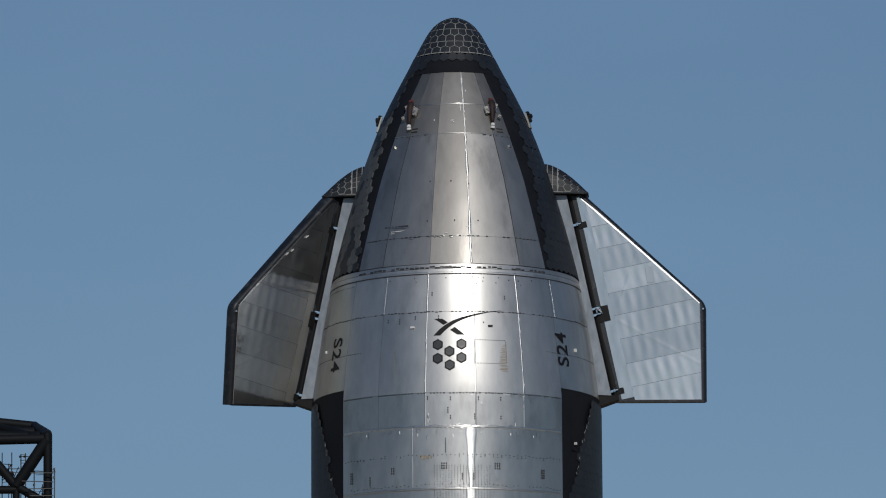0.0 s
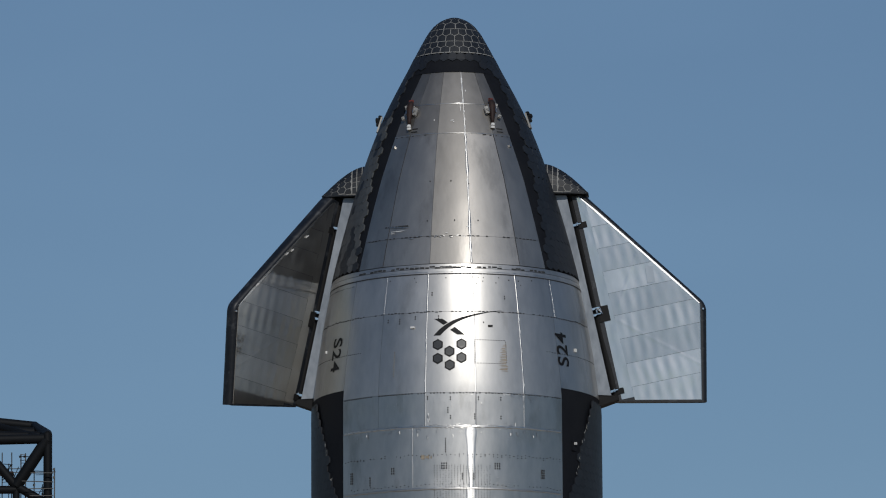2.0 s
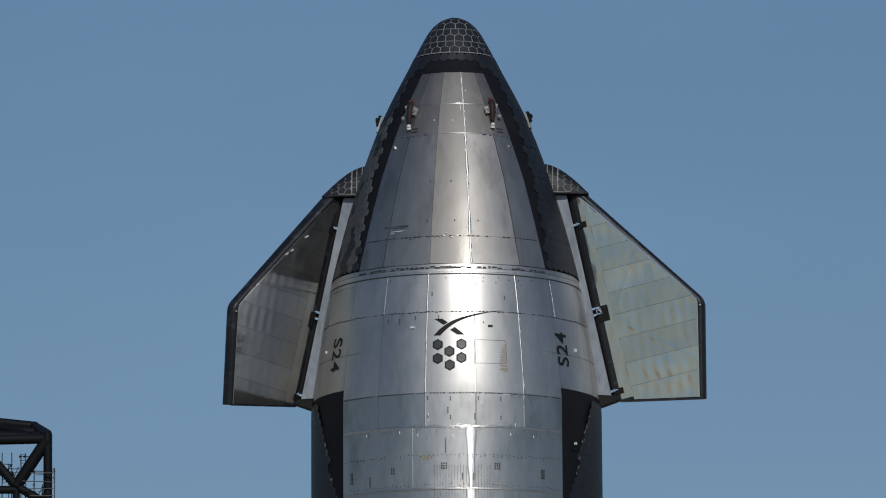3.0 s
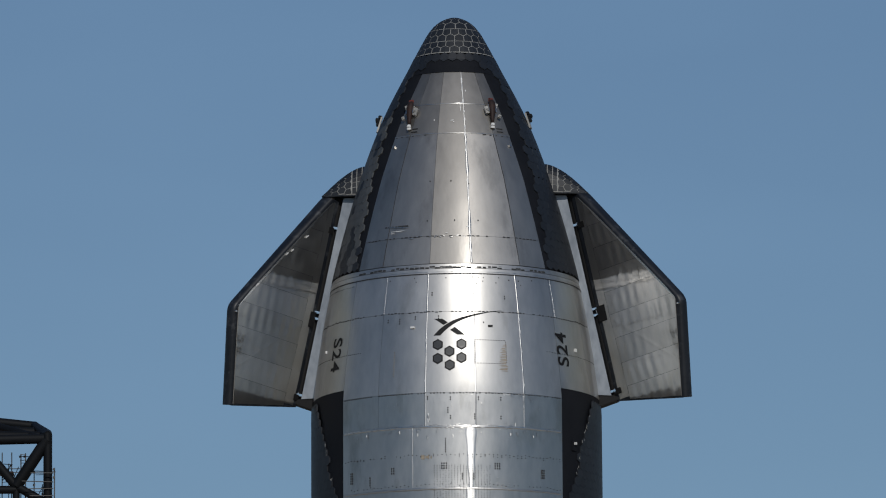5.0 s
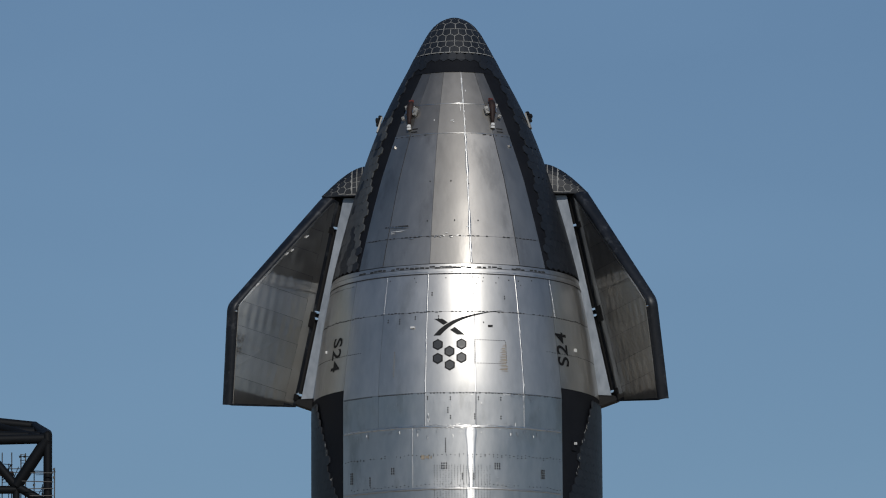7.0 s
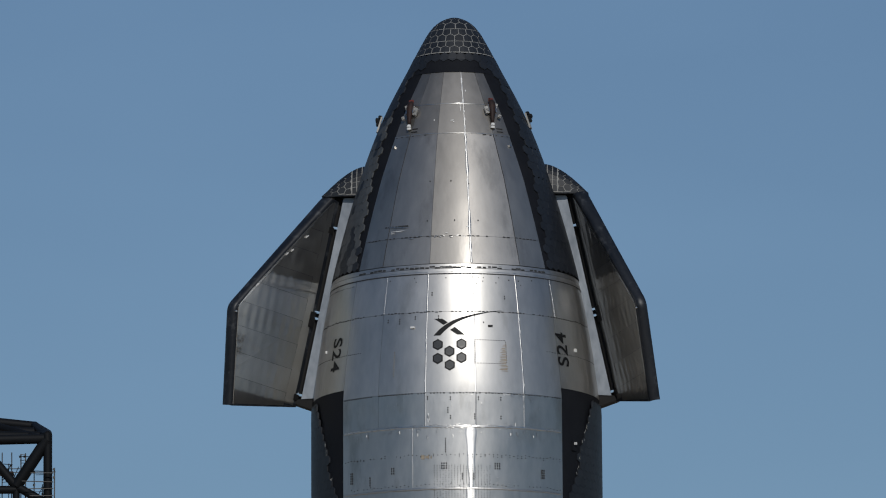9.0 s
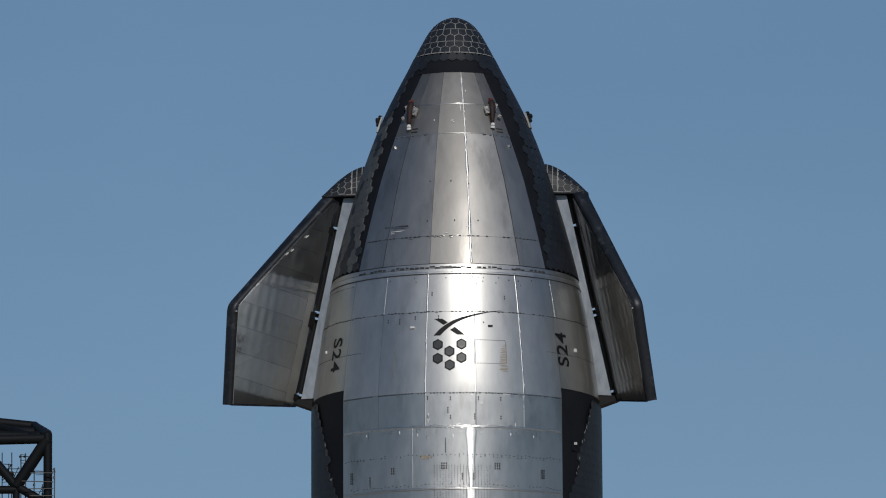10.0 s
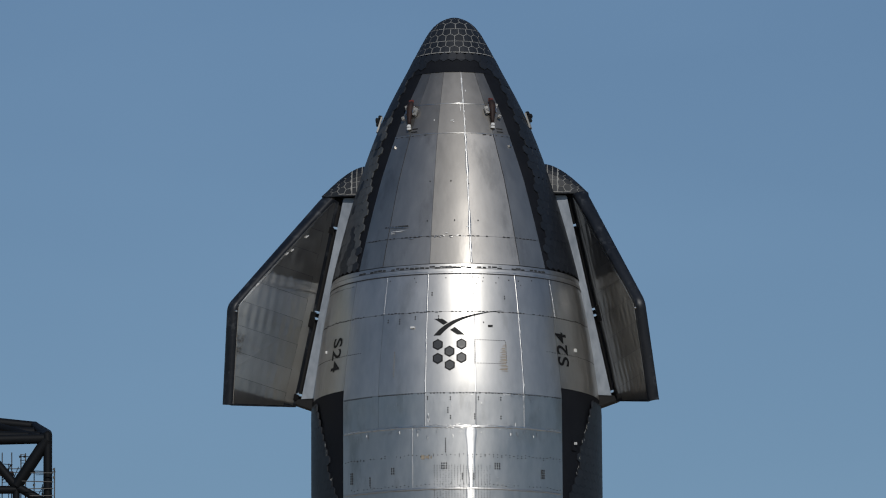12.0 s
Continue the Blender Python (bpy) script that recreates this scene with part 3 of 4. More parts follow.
def fairing(sgn):
    """Root fairing beside the hinge: dark body, bare steel lee plate, tiled front cap, hinge brackets."""
    body = Shell()
    ys = (-0.05, 0.0, 0.10, 0.55, 0.66, 0.70)
    ins = (0.0, 0.03, 0.06, 0.06, 0.03, -0.1)

    def ring(s):
        h = hinge_point(sgn, s, 0)
        rin = radius(h.z) - 0.35
        pts = []
        for y, e in zip(ys, ins):
            q = hinge_point(sgn, s, -0.16 + e)
            pts.append((q.x, y, q.z))
        return [(sgn * rin, ys[0], h.z)] + pts + [(sgn * rin, ys[-1], h.z)]

    stations = [0.0, 1.5, 3.0, 4.5, 6.0, 6.66]
    v = [p for s in stations for p in ring(s)]
    n = 8
    f = []
    for k in range(len(stations) - 1):
        for i in range(n):
            q = (k * n + i, k * n + (i + 1) % n, (k + 1) * n + (i + 1) % n, (k + 1) * n + i)
            f.append(q if sgn > 0 else q[::-1])
    ends = (tuple(range(n)), tuple(range((len(stations) - 1) * n, len(stations) * n)))
    f += [ends[0][::-1], ends[1]] if sgn > 0 else [ends[0], ends[1][::-1]]
    body.add(v, f, flat=True)
    root = part("flap_fairing", body, DARK, rocket, "dark root fairing along the flap hinge")
    # lee plate
    pl = Shell()

    def plate(a, b, o=0.0):
        s = 0.03 + 6.47 * b
        q = hinge_point(sgn, s, -0.10)
        x1 = q.x
        z = HZ - s * CB
        x0 = sgn * (radius(z) * math.cos(math.asin(min(1, 0.12 / radius(z)))) - 0.02)
        return (x0 + (x1 - x0) * a, -0.09 - o + 0.004 * noise.noise(Vector((a * 2, s * 1.5, 20 + sgn))), z + (q.z - z) * a)

    pl.grid(plate, 6, 40, flip=sgn > 0)
    pl.grid(lambda a, b: (plate(1, a)[0], plate(1, a)[1] + 0.05 * b, plate(1, a)[2]), 40, 1)
    part("lee_plate", pl, STEEL_FLAT, root, "bare steel cover plate")
    # dark hinge tube
    hb = Shell()
    hb.tube(hinge_point(sgn, 0.02, 0.03, 0.19), hinge_point(sgn, 6.62, 0.03, 0.19), 0.17, n=16)
    part("hinge_tube", hb, DARK, root)
    # brackets
    for s0, big in ((0.98, False), (3.80, True), (6.36, False)):
        b = Shell()
        for ds in ((-0.10, 0.10) if big else (0.0,)):
            m = Matrix.Translation(hinge_point(sgn, s0 + ds, 0.02, -0.02)) @ pose(0, 0, 0, 0, -sgn * BETA, 0)
            b.box(m, 0.24, 0.10, 0.035)
            m2 = Matrix.Translation(hinge_point(sgn, s0 + ds + 0.03, -0.06, -0.05)) @ pose(0, 0, 0, 0, -sgn * BETA, 0)
            b.box(m2, 0.10, 0.08, 0.05)
        b.tube(hinge_point(sgn, s0 - 0.05, 0.03, -0.03), hinge_point(sgn, s0 + 0.05, 0.03, -0.03), 0.03, n=10)
        if big:
            for k in range(3):
                b.tube(hinge_point(sgn, s0 - 0.08, 0.05 + 0.05 * k, -0.05), hinge_point(sgn, s0 + 0.02 + 0.05 * k, 0.12 + 0.03 * k, -0.06), 0.014, n=6)
        part("hinge_bracket", b, POLISH, root, "bright steel hinge bracket")
    # front cap with hexagonal tiles
    X0, X1 = 2.80, 4.17

    def cap(t, psi, off=0.0):
        t = min(t, 0.999)
        hgt = 0.97 * max(0.0, 1 - max(t, 0) ** 1.6) + off
        w = 0.66 * (1 - 0.40 * max(t, 0) ** 2) + off
        a = math.pi * psi
        c, sn = math.cos(a), math.sin(a)
        return (sgn * (X0 + (X1 - X0) * t), 0.28 - w * math.copysign(abs(c) ** 0.8, c), HZ + 0.02 + hgt * abs(sn) ** 0.8)

    cp = Shell()
    cp.grid(lambda a, b: cap(-0.5 + 1.5 * a, b, 0.012), 20, 24, flip=sgn < 0)
    part("front_cap", cp, GAP, root, "rounded fairing cap under black hexagonal tiles")
    lip = Shell()
    low = [(x, y, HZ - 0.015) for x, y, _ in (cap(-0.5, 0, 0.024), cap(0.5, 0, 0.024), cap(0.9, 0, 0.024), cap(0.99, 0.12, 0.02), cap(0.99, 0.88, 0.02), cap(0.9, 1, 0.024), cap(0.5, 1, 0.024), cap(-0.5, 1, 0.024))]
    n = len(low)
    lip.add(low + [(x, y, HZ + 0.035) for x, y, _ in low], [tuple(range(n)), tuple(range(n, 2 * n))[::-1]] + [(i, (i + 1) % n, (i + 1) % n + n, i + n) for i in range(n)], flat=True)
    part("cap_lip", lip, TILE, root, "black lower lip of the cap")

    def cap_tile(ring_, u, v):
        s = Shell()
        ring_ = [(p, min(max(q, 0.004), 0.996)) for p, q in ring_]
        n = len(ring_)
        low = [cap(p, q, -0.01) for p, q in ring_]
        top = [cap(u + (p - u) * 0.975, v + (q - v) * 0.975, 0.022) for p, q in ring_]
        s.add(low + top, [(i, (i + 1) % n, (i + 1) % n + n, i + n) for i in range(n)] + [tuple(range(n, 2 * n))], flat=True)
        part("tile", s, TILE, root)

    # narrow courses of small tiles next to the hull, large hexagons beyond
    for c0, c1, count in ((-0.20, -0.06, 13), (-0.06, 0.07, 15), (0.07, 0.19, 17), (0.19, 0.30, 17)):
        for k in range(count):
            v0, v1 = (k + 0.045) / count, (k + 0.955) / count
            cap_tile([(c0 + 0.008, v0), (c0 + 0.008, v1), (c1 - 0.008, v1), (c1 - 0.008, v0)], (c0 + c1) / 2, (v0 + v1) / 2)
    rowp, ncol = 0.155, 11
    for r in range(5):
        for c in range(ncol):
            u, v = 0.38 + r * rowp, (c + 0.5 * (r % 2) + 0.1) / ncol
            if v < 0.98:
                cap_tile([(max(0.31, u + y * 0.6667 * rowp * 0.935), v + x * 0.577 / ncol * 0.935) for x, y in HEX], u, v)
    # black wedge under the root, deepest at the hull
    b = Shell()
    o, q = hinge_point(sgn, 6.50, 0.14), hinge_point(sgn, 6.50, -0.10)
    xh = sgn * (radius(q.z) - 0.04)
    profile = ((xh, q.z - 0.02), (q.x, q.z + 0.02), (o.x, o.z - 0.10), (o.x, o.z - 0.17), (xh, q.z - 0.36))
    pts = [(x, y, z_) for y in (-0.06, 0.50) for x, z_ in profile]
    n = len(profile)
    b.add(pts, [tuple(range(n)), tuple(range(n, 2 * n))[::-1]] + [(i, i + n, (i + 1) % n + n, (i + 1) % n) for i in range(n)], flat=True)
    part("root_sill", b, DARK, root)
    return root


for side in (1, -1):
    fairing(side)


# ---- lifting lugs on the nose ----
def lug(phi, z, tilt=0.0, side=1):
    """A rust-brown tapered arm on a bracket with pale ears, a red cap and a white foot."""
    m = hull_pose(phi, z) @ pose(0, 0, 0, 0, 0, tilt)
    base = Shell()
    base.box(m @ pose(0, 0.06, 0.02), 0.30, 0.34, 0.04)
    for x in (-0.12, 0.12):
        base.box(m @ pose(x, 0.08, 0.09, 0, 0, 6 * x), 0.035, 0.26, 0.16)
    root = part("lifting_lug", base, BEAD, rocket, "rust-brown lifting lug with a white foot")
    arm = Shell()
    outline = ((-0.42, 0.045, 0.07, 0.05), (-0.30, 0.062, 0.09, 0.06), (-0.08, 0.090, 0.14, 0.08), (0.12, 0.115, 0.17, 0.10), (0.28, 0.110, 0.17, 0.09), (0.38, 0.075, 0.15, 0.06))
    pts, n = [], 10
    for y, w, h, d in outline:
        pts += [m @ Vector((w * math.cos(2 * math.pi * k / n), y, h + d * math.sin(2 * math.pi * k / n))) for k in range(n)]
    faces = [(r * n + k, r * n + (k + 1) % n, (r + 1) * n + (k + 1) % n, (r + 1) * n + k) for r in range(len(outline) - 1) for k in range(n)]
    arm.add(pts, faces + [tuple(range(n))[::-1], tuple(range((len(outline) - 1) * n, len(outline) * n))])
    part("arm", arm, RUST, root)
    cap = Shell()
    cap.tube(m @ Vector((-0.06, 0.40, 0.14)), m @ Vector((0.06, 0.42, 0.14)), 0.065, 0.05, 10)
    part("cap", cap, REDDISH, root, "dull red cap")
    for x, y, w, h, turn in ((-0.17 * side, 0.22, 0.09, 0.20, 25 * side), (0.17 * side, 0.02, 0.12, 0.24, -12 * side), (-0.25 * side, -0.14, 0.09, 0.11, 30 * side)):
        ear = Shell()
        ear.box(m @ pose(x, y, 0.09, 0, 10 * side, turn), w, h, 0.07)
        ear.tube(m @ Vector((x, y, 0.10)), m @ Vector((x, y, 0.16)), 0.035, n=8)
        part("ear", ear, EAR, root, "pale scuffed steel ear")
    foot = Shell()
    foot.tube(m @ Vector((0, -0.58, 0.03)), m @ Vector((0, -0.52, 0.06)), 0.075, 0.07, 10)
    foot.tube(m @ Vector((0, -0.50, 0.06)), m @ Vector((0, -0.43, 0.08)), 0.07, 0.06, 10)
    part("foot", foot, WHITE, root)


def small_lug(phi, z):
    """A dark forked lug on a pale plate, at the tiled flank."""
    m = hull_pose(phi, z)
    base = Shell()
    base.box(m @ pose(0, -0.08, 0.07, 6, 0, 0), 0.30, 0.50, 0.05)
    root = part("lifting_lug", base, EAR, rocket, "small dark forked lifting lug on a pale plate")
    for y, h, w in ((0.15, 0.10, 0.11), (0.04, 0.15, 0.13), (-0.08, 0.08, 0.12)):
        prong = Shell()
        prong.box(m @ pose(0.0, y, 0.09 + h / 2, 14, 0, 0), 0.16, w, h)
        prong.tube(m @ Vector((-0.10, y, 0.06 + h)), m @ Vector((0.10, y, 0.06 + h)), 0.05, n=8)
        part("prong", prong, TOWER if y else RUST, root)


lug(-33.0, 52.60, 6, 1)
lug(31.5, 52.62, -6, -1)
small_lug(-87.0, 52.66)
small_lug(83.0, 52.70)


# ---- markings ----
def decal(name, polys, mat, label, off=0.009):
    """Flat painted shapes laid on the hull; polygons in (phi, z)."""
    s = Shell()
    for poly in polys:
        s.add([hull(a, b, off) for a, b in poly], [tuple(range(len(poly)))], flat=True)
    return part(name, s, mat, rocket, label)


def girth(x, z):
    return math.degrees(x / radius(z))


def text_on_hull(body, phi, z, height, turn, label):
    cu = bpy.data.curves.new("marking", "FONT")
    cu.body, cu.size, cu.align_x, cu.align_y, cu.offset, cu.space_character = body, height / 0.73, "CENTER", "CENTER", 0.012, 1.08
    tmp = new("marking", cu)
    me = bpy.data.meshes.new_from_object(tmp.evaluated_get(bpy.context.evaluated_depsgraph_get()))
    bpy.data.objects.remove(tmp)
    bm = bmesh.new()
    bm.from_mesh(me)
    bmesh.ops.subdivide_edges(bm, edges=[e for e in bm.edges if e.calc_length() > 0.12], cuts=2)
    a = radians(turn)
    for v in bm.verts:
        x, y = v.co.x * math.cos(a) - v.co.y * math.sin(a), v.co.x * math.sin(a) + v.co.y * math.cos(a)
        v.co = hull(phi + girth(x, z + y), z + y, 0.011)
    bm.to_mesh(me)
    bm.free()
    me.materials.clear()
    me.materials.append(PAINT)
    ob = new("marking", me)
    ob.parent = rocket
    tagged(ob, label)


text_on_hull("S24", 52.3, 45.05, 0.52, 90, "black painted serial marking")
text_on_hull("S24", -57.2, 45.0, 0.52, -90, "black painted serial marking")

LPHI, LZ = -0.35, 45.0


def on(x, z):
    return (LPHI + girth(x, z), z)


def swoosh():
    top = ((-0.49, 45.28), (-0.36, 45.42), (-0.22, 45.545), (0.07, 45.735), (0.48, 45.885), (1.07, 46.02), (1.62, 46.09))
    low = ((-0.28, 45.28), (-0.17, 45.40), (-0.05, 45.51), (0.22, 45.69), (0.48, 45.81), (1.07, 45.988), (1.62, 46.070))
    tops, lows = (np.polyfit([x for x, _ in c], [y for _, y in c], 4) for c in (top, low))
    up, lo = [], []
    for i in range(37):
        t = i / 36
        xu, xl = -0.49 + 2.11 * t, -0.28 + 1.90 * t
        up.append((xu, max(45.28, float(np.polyval(tops, xu)))))
        lo.append((xl, max(45.28, float(np.polyval(lows, xl)))))
    return [[on(*lo[i]), on(*lo[i + 1]), on(*up[i + 1]), on(*up[i])] for i in range(36)]


decal("emblem_sweep", swoosh(), PAINT, "black curved sweep of the hull emblem")
decal("emblem_bar", [[on(-0.18, 45.61), on(-0.05, 45.69), on(-0.22, 45.81), on(-0.47, 45.81)]], PAINT, "black slanting bar of the hull emblem")
decal("emblem_bar", [[on(0.235, 45.30), on(0.47, 45.30), on(0.16, 45.545), on(0.02, 45.455)]], PAINT, "black slanting bar of the hull emblem")
for hx, hz in ((-0.36, 44.99), (0.37, 45.0), (0.0, 44.77), (-0.36, 44.55), (0.37, 44.57), (0.01, 44.34)):
    decal("emblem_hexagon", [[on(hx + x * 0.180, hz + y * 0.180) for x, y in HEX[::-1]]], PAINT, "black painted hexagon")
    decal("hexagon_face", [[on(hx + x * 0.135, hz + y * 0.135) for x, y in HEX[::-1]]], NAVY, "slate centre of the hexagon", 0.013)

# ---- weld beads ----
for f in (GORE[1], GORE[4]):
    bead(f, 47.62, 51.9, 0.03, 0.004, MARK)
bead(9.6, 47.62, 51.88, 0.07, 0.005, BEAD, 0.25, 0.8)
bead(9.6, 51.92, 54.0, 0.04, 0.0015, BEAD)
for p in (-10, 30):
    bead(p, 46.06, 47.25, 0.06, 0.010)
for p in (-30, 10, 50):
    bead(p, 46.06, 47.25, 0.03, 0.002)
for p, h in ((-10, 0.004), (10, 0.001), (30, 0.005)):
    bead(p, 43.50, 46.02, 0.045, h)
for p, h in ((-10, 0.002), (10, 0.004), (30, 0.004)):
    bead(p, 42.44, 43.46, 0.04, h)
# wide pale strips over the seam: the barrel's long sun highlight, put into colour
bead(8.0, 40.52, 42.40, 0.36, 0.004, STREAK, 0.2, 0.3, 2.9)
bead(8.0, 38.7, 40.48, 0.32, 0.004, STREAK, 0.2, 0.25)
bead(-15.2, 40.54, 42.40, 0.03, 0.006)
girth_bead(42.42, -48, 48, 0.07, 0.007, STREAK)
girth_bead(40.50, -48, 48, 0.07, 0.006)
girth_bead(47.315, -91, 91, 0.05, 0.010, BEAD)
girth_bead(51.90, -44, 44, 0.03, 0.002)
girth_bead(52.90, -41, 41, 0.03, 0.002)

# ---- stitch marks, dots and dents ----
rnd = random.Random(5)


def marks(spots, mat, label):
    """Many tiny dashes: (phi, z, along, up, proud)."""
    s = Shell()
    for phi, z_, a, b, h in spots:
        s.box(hull_pose(phi, z_, h / 2 + 0.004), a * 1.05, b * 1.15, h)
    return part("weld_stitching", s, mat, rocket, label, "stuff")


def row(z_, p0, p1, pitch, a, b, keep=1.0, jit=0.006):
    n = int(radians(p1 - p0) * radius(z_) / pitch)
    return [(p0 + (p1 - p0) * (i + 0.5) / n, z_ + rnd.uniform(-jit, jit), a * rnd.uniform(0.6, 1.2), b, 0.006) for i in range(n) if rnd.random() < keep]


marks(row(46.04, -85, 85, 0.12, 0.075, 0.022, 0.72, 0.016) + row(47.47, -48, 48, 0.16, 0.14, 0.045, 0.8, 0.02) + row(47.12, -32, 40, 0.16, 0.03, 0.03, 0.35, 0.05) + row(46.98, -32, 40, 0.2, 0.025, 0.03, 0.2, 0.05) + row(47.255, -91, 91, 0.10, 0.11, 0.022, 0.97, 0.002) + row(48.88, -36, -22, 0.11, 0.09, 0.03, 0.9) + row(47.10, -80, -50, 0.08, 0.04, 0.015)
      + row(43.46, -48, 48, 0.10, 0.06, 0.022, 0.85) + row(48.49, -46, 46, 0.14, 0.09, 0.02, 0.7) + row(51.86, -44, 44, 0.2, 0.09, 0.015, 0.6)
      + row(44.9, -80, -40, 0.09, 0.05, 0.015) + row(44.9, 42, 85, 0.11, 0.05, 0.015)
      + row(41.55, -48, 48, 0.13, 0.03, 0.02, 0.8, 0.03) + row(41.50, -48, 48, 0.13, 0.03, 0.02, 0.5, 0.03)
      + row(40.62, -48, 48, 0.13, 0.03, 0.02, 0.8, 0.03), MARK, "dark stitch-weld marks in rows")
cols = []
for k in range(20):
    phi = -2.5 + k * 1.15 - 4.0
    for j in range(26):
        if rnd.random() < 0.85:
            cols.append((phi + rnd.uniform(-0.05, 0.05), 41.22 - 0.055 * j + rnd.uniform(-0.006, 0.006), 0.014, 0.024, 0.004))
for pc, zc, nx, ny in ((-3.5, 41.28, 3, 3), (17.5, 41.28, 3, 3), (-24, 41.18, 2, 3), (-44, 41.15, 2, 5), (38, 41.15, 2, 4), (-34, 40.95, 1, 4), (9, 40.95, 1, 3), (4.5, 40.95, 1, 3)):
    for i in range(nx):
        for j in range(ny):
            cols.append((pc + i * 0.9, zc - j * 0.075, 0.035, 0.045, 0.006))
for pc, zc, ny in ((-2, 42.05, 3), (-2, 41.85, 4), (0, 42.75, 2), (9.5, 42.8, 3), (20, 42.75, 2), (-8, 46.65, 2), (-22, 45.85, 3), (-15, 45.9, 2), (-27.5, 45.85, 2), (-5, 45.9, 2), (1.5, 45.47, 2),
                   (-9, 43.35, 2), (0, 43.33, 2), (11, 43.33, 2), (20, 43.33, 2), (-1, 43.0, 3), (14, 45.7, 1), (24, 46.55, 2), (10, 50.2, 1), (-12, 50.3, 1), (0, 50.3, 1), (-12, 49.0, 1), (2, 49.0, 1), (14, 49.0, 1)):
    for j in range(ny):
        cols.append((pc, zc - j * 0.07, 0.034, 0.036, 0.006))
for i in range(12):
    cols.append((10.0 + i * 1.14, 45.14, 0.05, 0.014, 0.004))
    cols.append((10.0 + i * 1.14, 44.40, 0.05, 0.014, 0.004))
    if i < 10:
        cols.append((9.9, 45.08 - i * 0.07, 0.014, 0.04, 0.004))
        cols.append((23.1, 45.08 - i * 0.07, 0.014, 0.04, 0.004))
marks(cols, MARK, "dark dots and small rectangles of attachment marks")


def dents(spots, label, mat=BEAD):
    """Small polished bumps that catch the sun."""
    s = Shell()
    for phi, z_, a, b, h in spots:
        m = hull_pose(phi, z_, 0.006) @ pose(0, 0, 0, 0, 0, rnd.uniform(-6, 6))
        n = 8
        ring = [m @ Vector((a / 2 * math.cos(6.283 * i / n) * rnd.uniform(0.7, 1.2), b / 2 * math.sin(6.283 * i / n) * rnd.uniform(0.7, 1.2), 0)) for i in range(n)]
        s.add(ring + [m @ Vector((0, 0, h * 0.45))], [(i, (i + 1) % n, n) for i in range(n)])
    return part("weld_splash", s, mat, rocket, label, "stuff")


sp = [(rnd.uniform(-46, 46), 42.44 + rnd.gauss(0, 0.03), rnd.uniform(0.04, 0.16), rnd.uniform(0.02, 0.05), 0.012) for _ in range(110)]
sp += [(rnd.gauss(2, 9), 42.43 + rnd.gauss(0, 0.03), rnd.uniform(0.08, 0.2), rnd.uniform(0.03, 0.05), 0.012) for _ in range(36)]
sp += [(p + rnd.uniform(-0.3, 0.3), q, rnd.uniform(0.04, 0.07), rnd.uniform(0.09, 0.17), 0.010) for p, q in ((-9, 42.75), (-8.6, 42.65), (-21, 42.3), (-13, 42.3), (-9, 42.1), (0.5, 42.12), (8, 42.2), (-35, 42.25), (36, 42.25), (27, 42.25), (22, 42.55), (33, 43.35), (-46, 42.38), (-37, 43.2))]
sp += [(rnd.uniform(20, 36), 43.42 + rnd.gauss(0, 0.04), rnd.uniform(0.02, 0.07), rnd.uniform(0.02, 0.06), 0.007) for _ in range(14)]
sp += [(rnd.uniform(-30, 30), 47.48 + rnd.gauss(0, 0.03), rnd.uniform(0.08, 0.2), 0.03, 0.015) for _ in range(24)]
sp += [(rnd.uniform(-20, 12), 48.49 + rnd.gauss(0, 0.02), rnd.uniform(0.05, 0.14), 0.025, 0.012) for _ in range(16)]
sp += [(rnd.uniform(16, 24), 40.62 + rnd.gauss(0, 0.08), rnd.uniform(0.02, 0.09), rnd.uniform(0.02, 0.06), 0.007) for _ in range(22)]
sp += [(5.0, 52.92, 0.2, 0.03, 0.015), (-28, 48.85, 0.7, 0.03, 0.008)]
sp += [(rnd.uniform(-46, 46), rnd.choice((43.40, 42.30, 43.15, 40.56, 42.30)) + rnd.gauss(0, 0.05), rnd.uniform(0.02, 0.06), rnd.uniform(0.03, 0.10), 0.006) for _ in range(70)]
sp += [(rnd.uniform(22, 36), 43.38 + rnd.gauss(0, 0.07), rnd.uniform(0.03, 0.08), rnd.uniform(0.03, 0.12), 0.006) for _ in range(14)]
dents(sp, "small bright dents and weld splashes")

scr = [(6.4, 52.93, 0.30, 0.022, 0.004), (6.9, 52.76, 0.018, 0.34, 0.004), (0.6, 52.33, 0.11, 0.035, 0.004), (1.6, 52.28, 0.03, 0.05, 0.004), (-13.0, 52.35, 0.03, 0.06, 0.004),
       (-27.5, 48.72, 0.60, 0.016, 0.004), (-30.5, 48.66, 0.18, 0.014, 0.004), (-2.0, 48.58, 0.12, 0.016, 0.004), (8.5, 48.80, 0.10, 0.03, 0.004), (12.5, 53.35, 0.02, 0.10, 0.004)]
scr += [(9.6 + rnd.uniform(-0.35, 0.35), rnd.uniform(47.7, 53.9), rnd.uniform(0.02, 0.045), rnd.uniform(0.06, 0.22), 0.005) for _ in range(26)]
scr += [(-10 + rnd.uniform(-0.25, 0.25), rnd.uniform(43.6, 47.2), 0.02, rnd.uniform(0.05, 0.16), 0.005) for _ in range(10)]
scr += [(30 + rnd.uniform(-0.25, 0.25), rnd.uniform(42.5, 47.2), 0.025, rnd.uniform(0.05, 0.18), 0.005) for _ in range(14)]
scr += [(rnd.uniform(18, 33), 43.44 + rnd.gauss(0, 0.025), rnd.uniform(0.04, 0.14), rnd.uniform(0.015, 0.03), 0.004) for _ in range(12)]
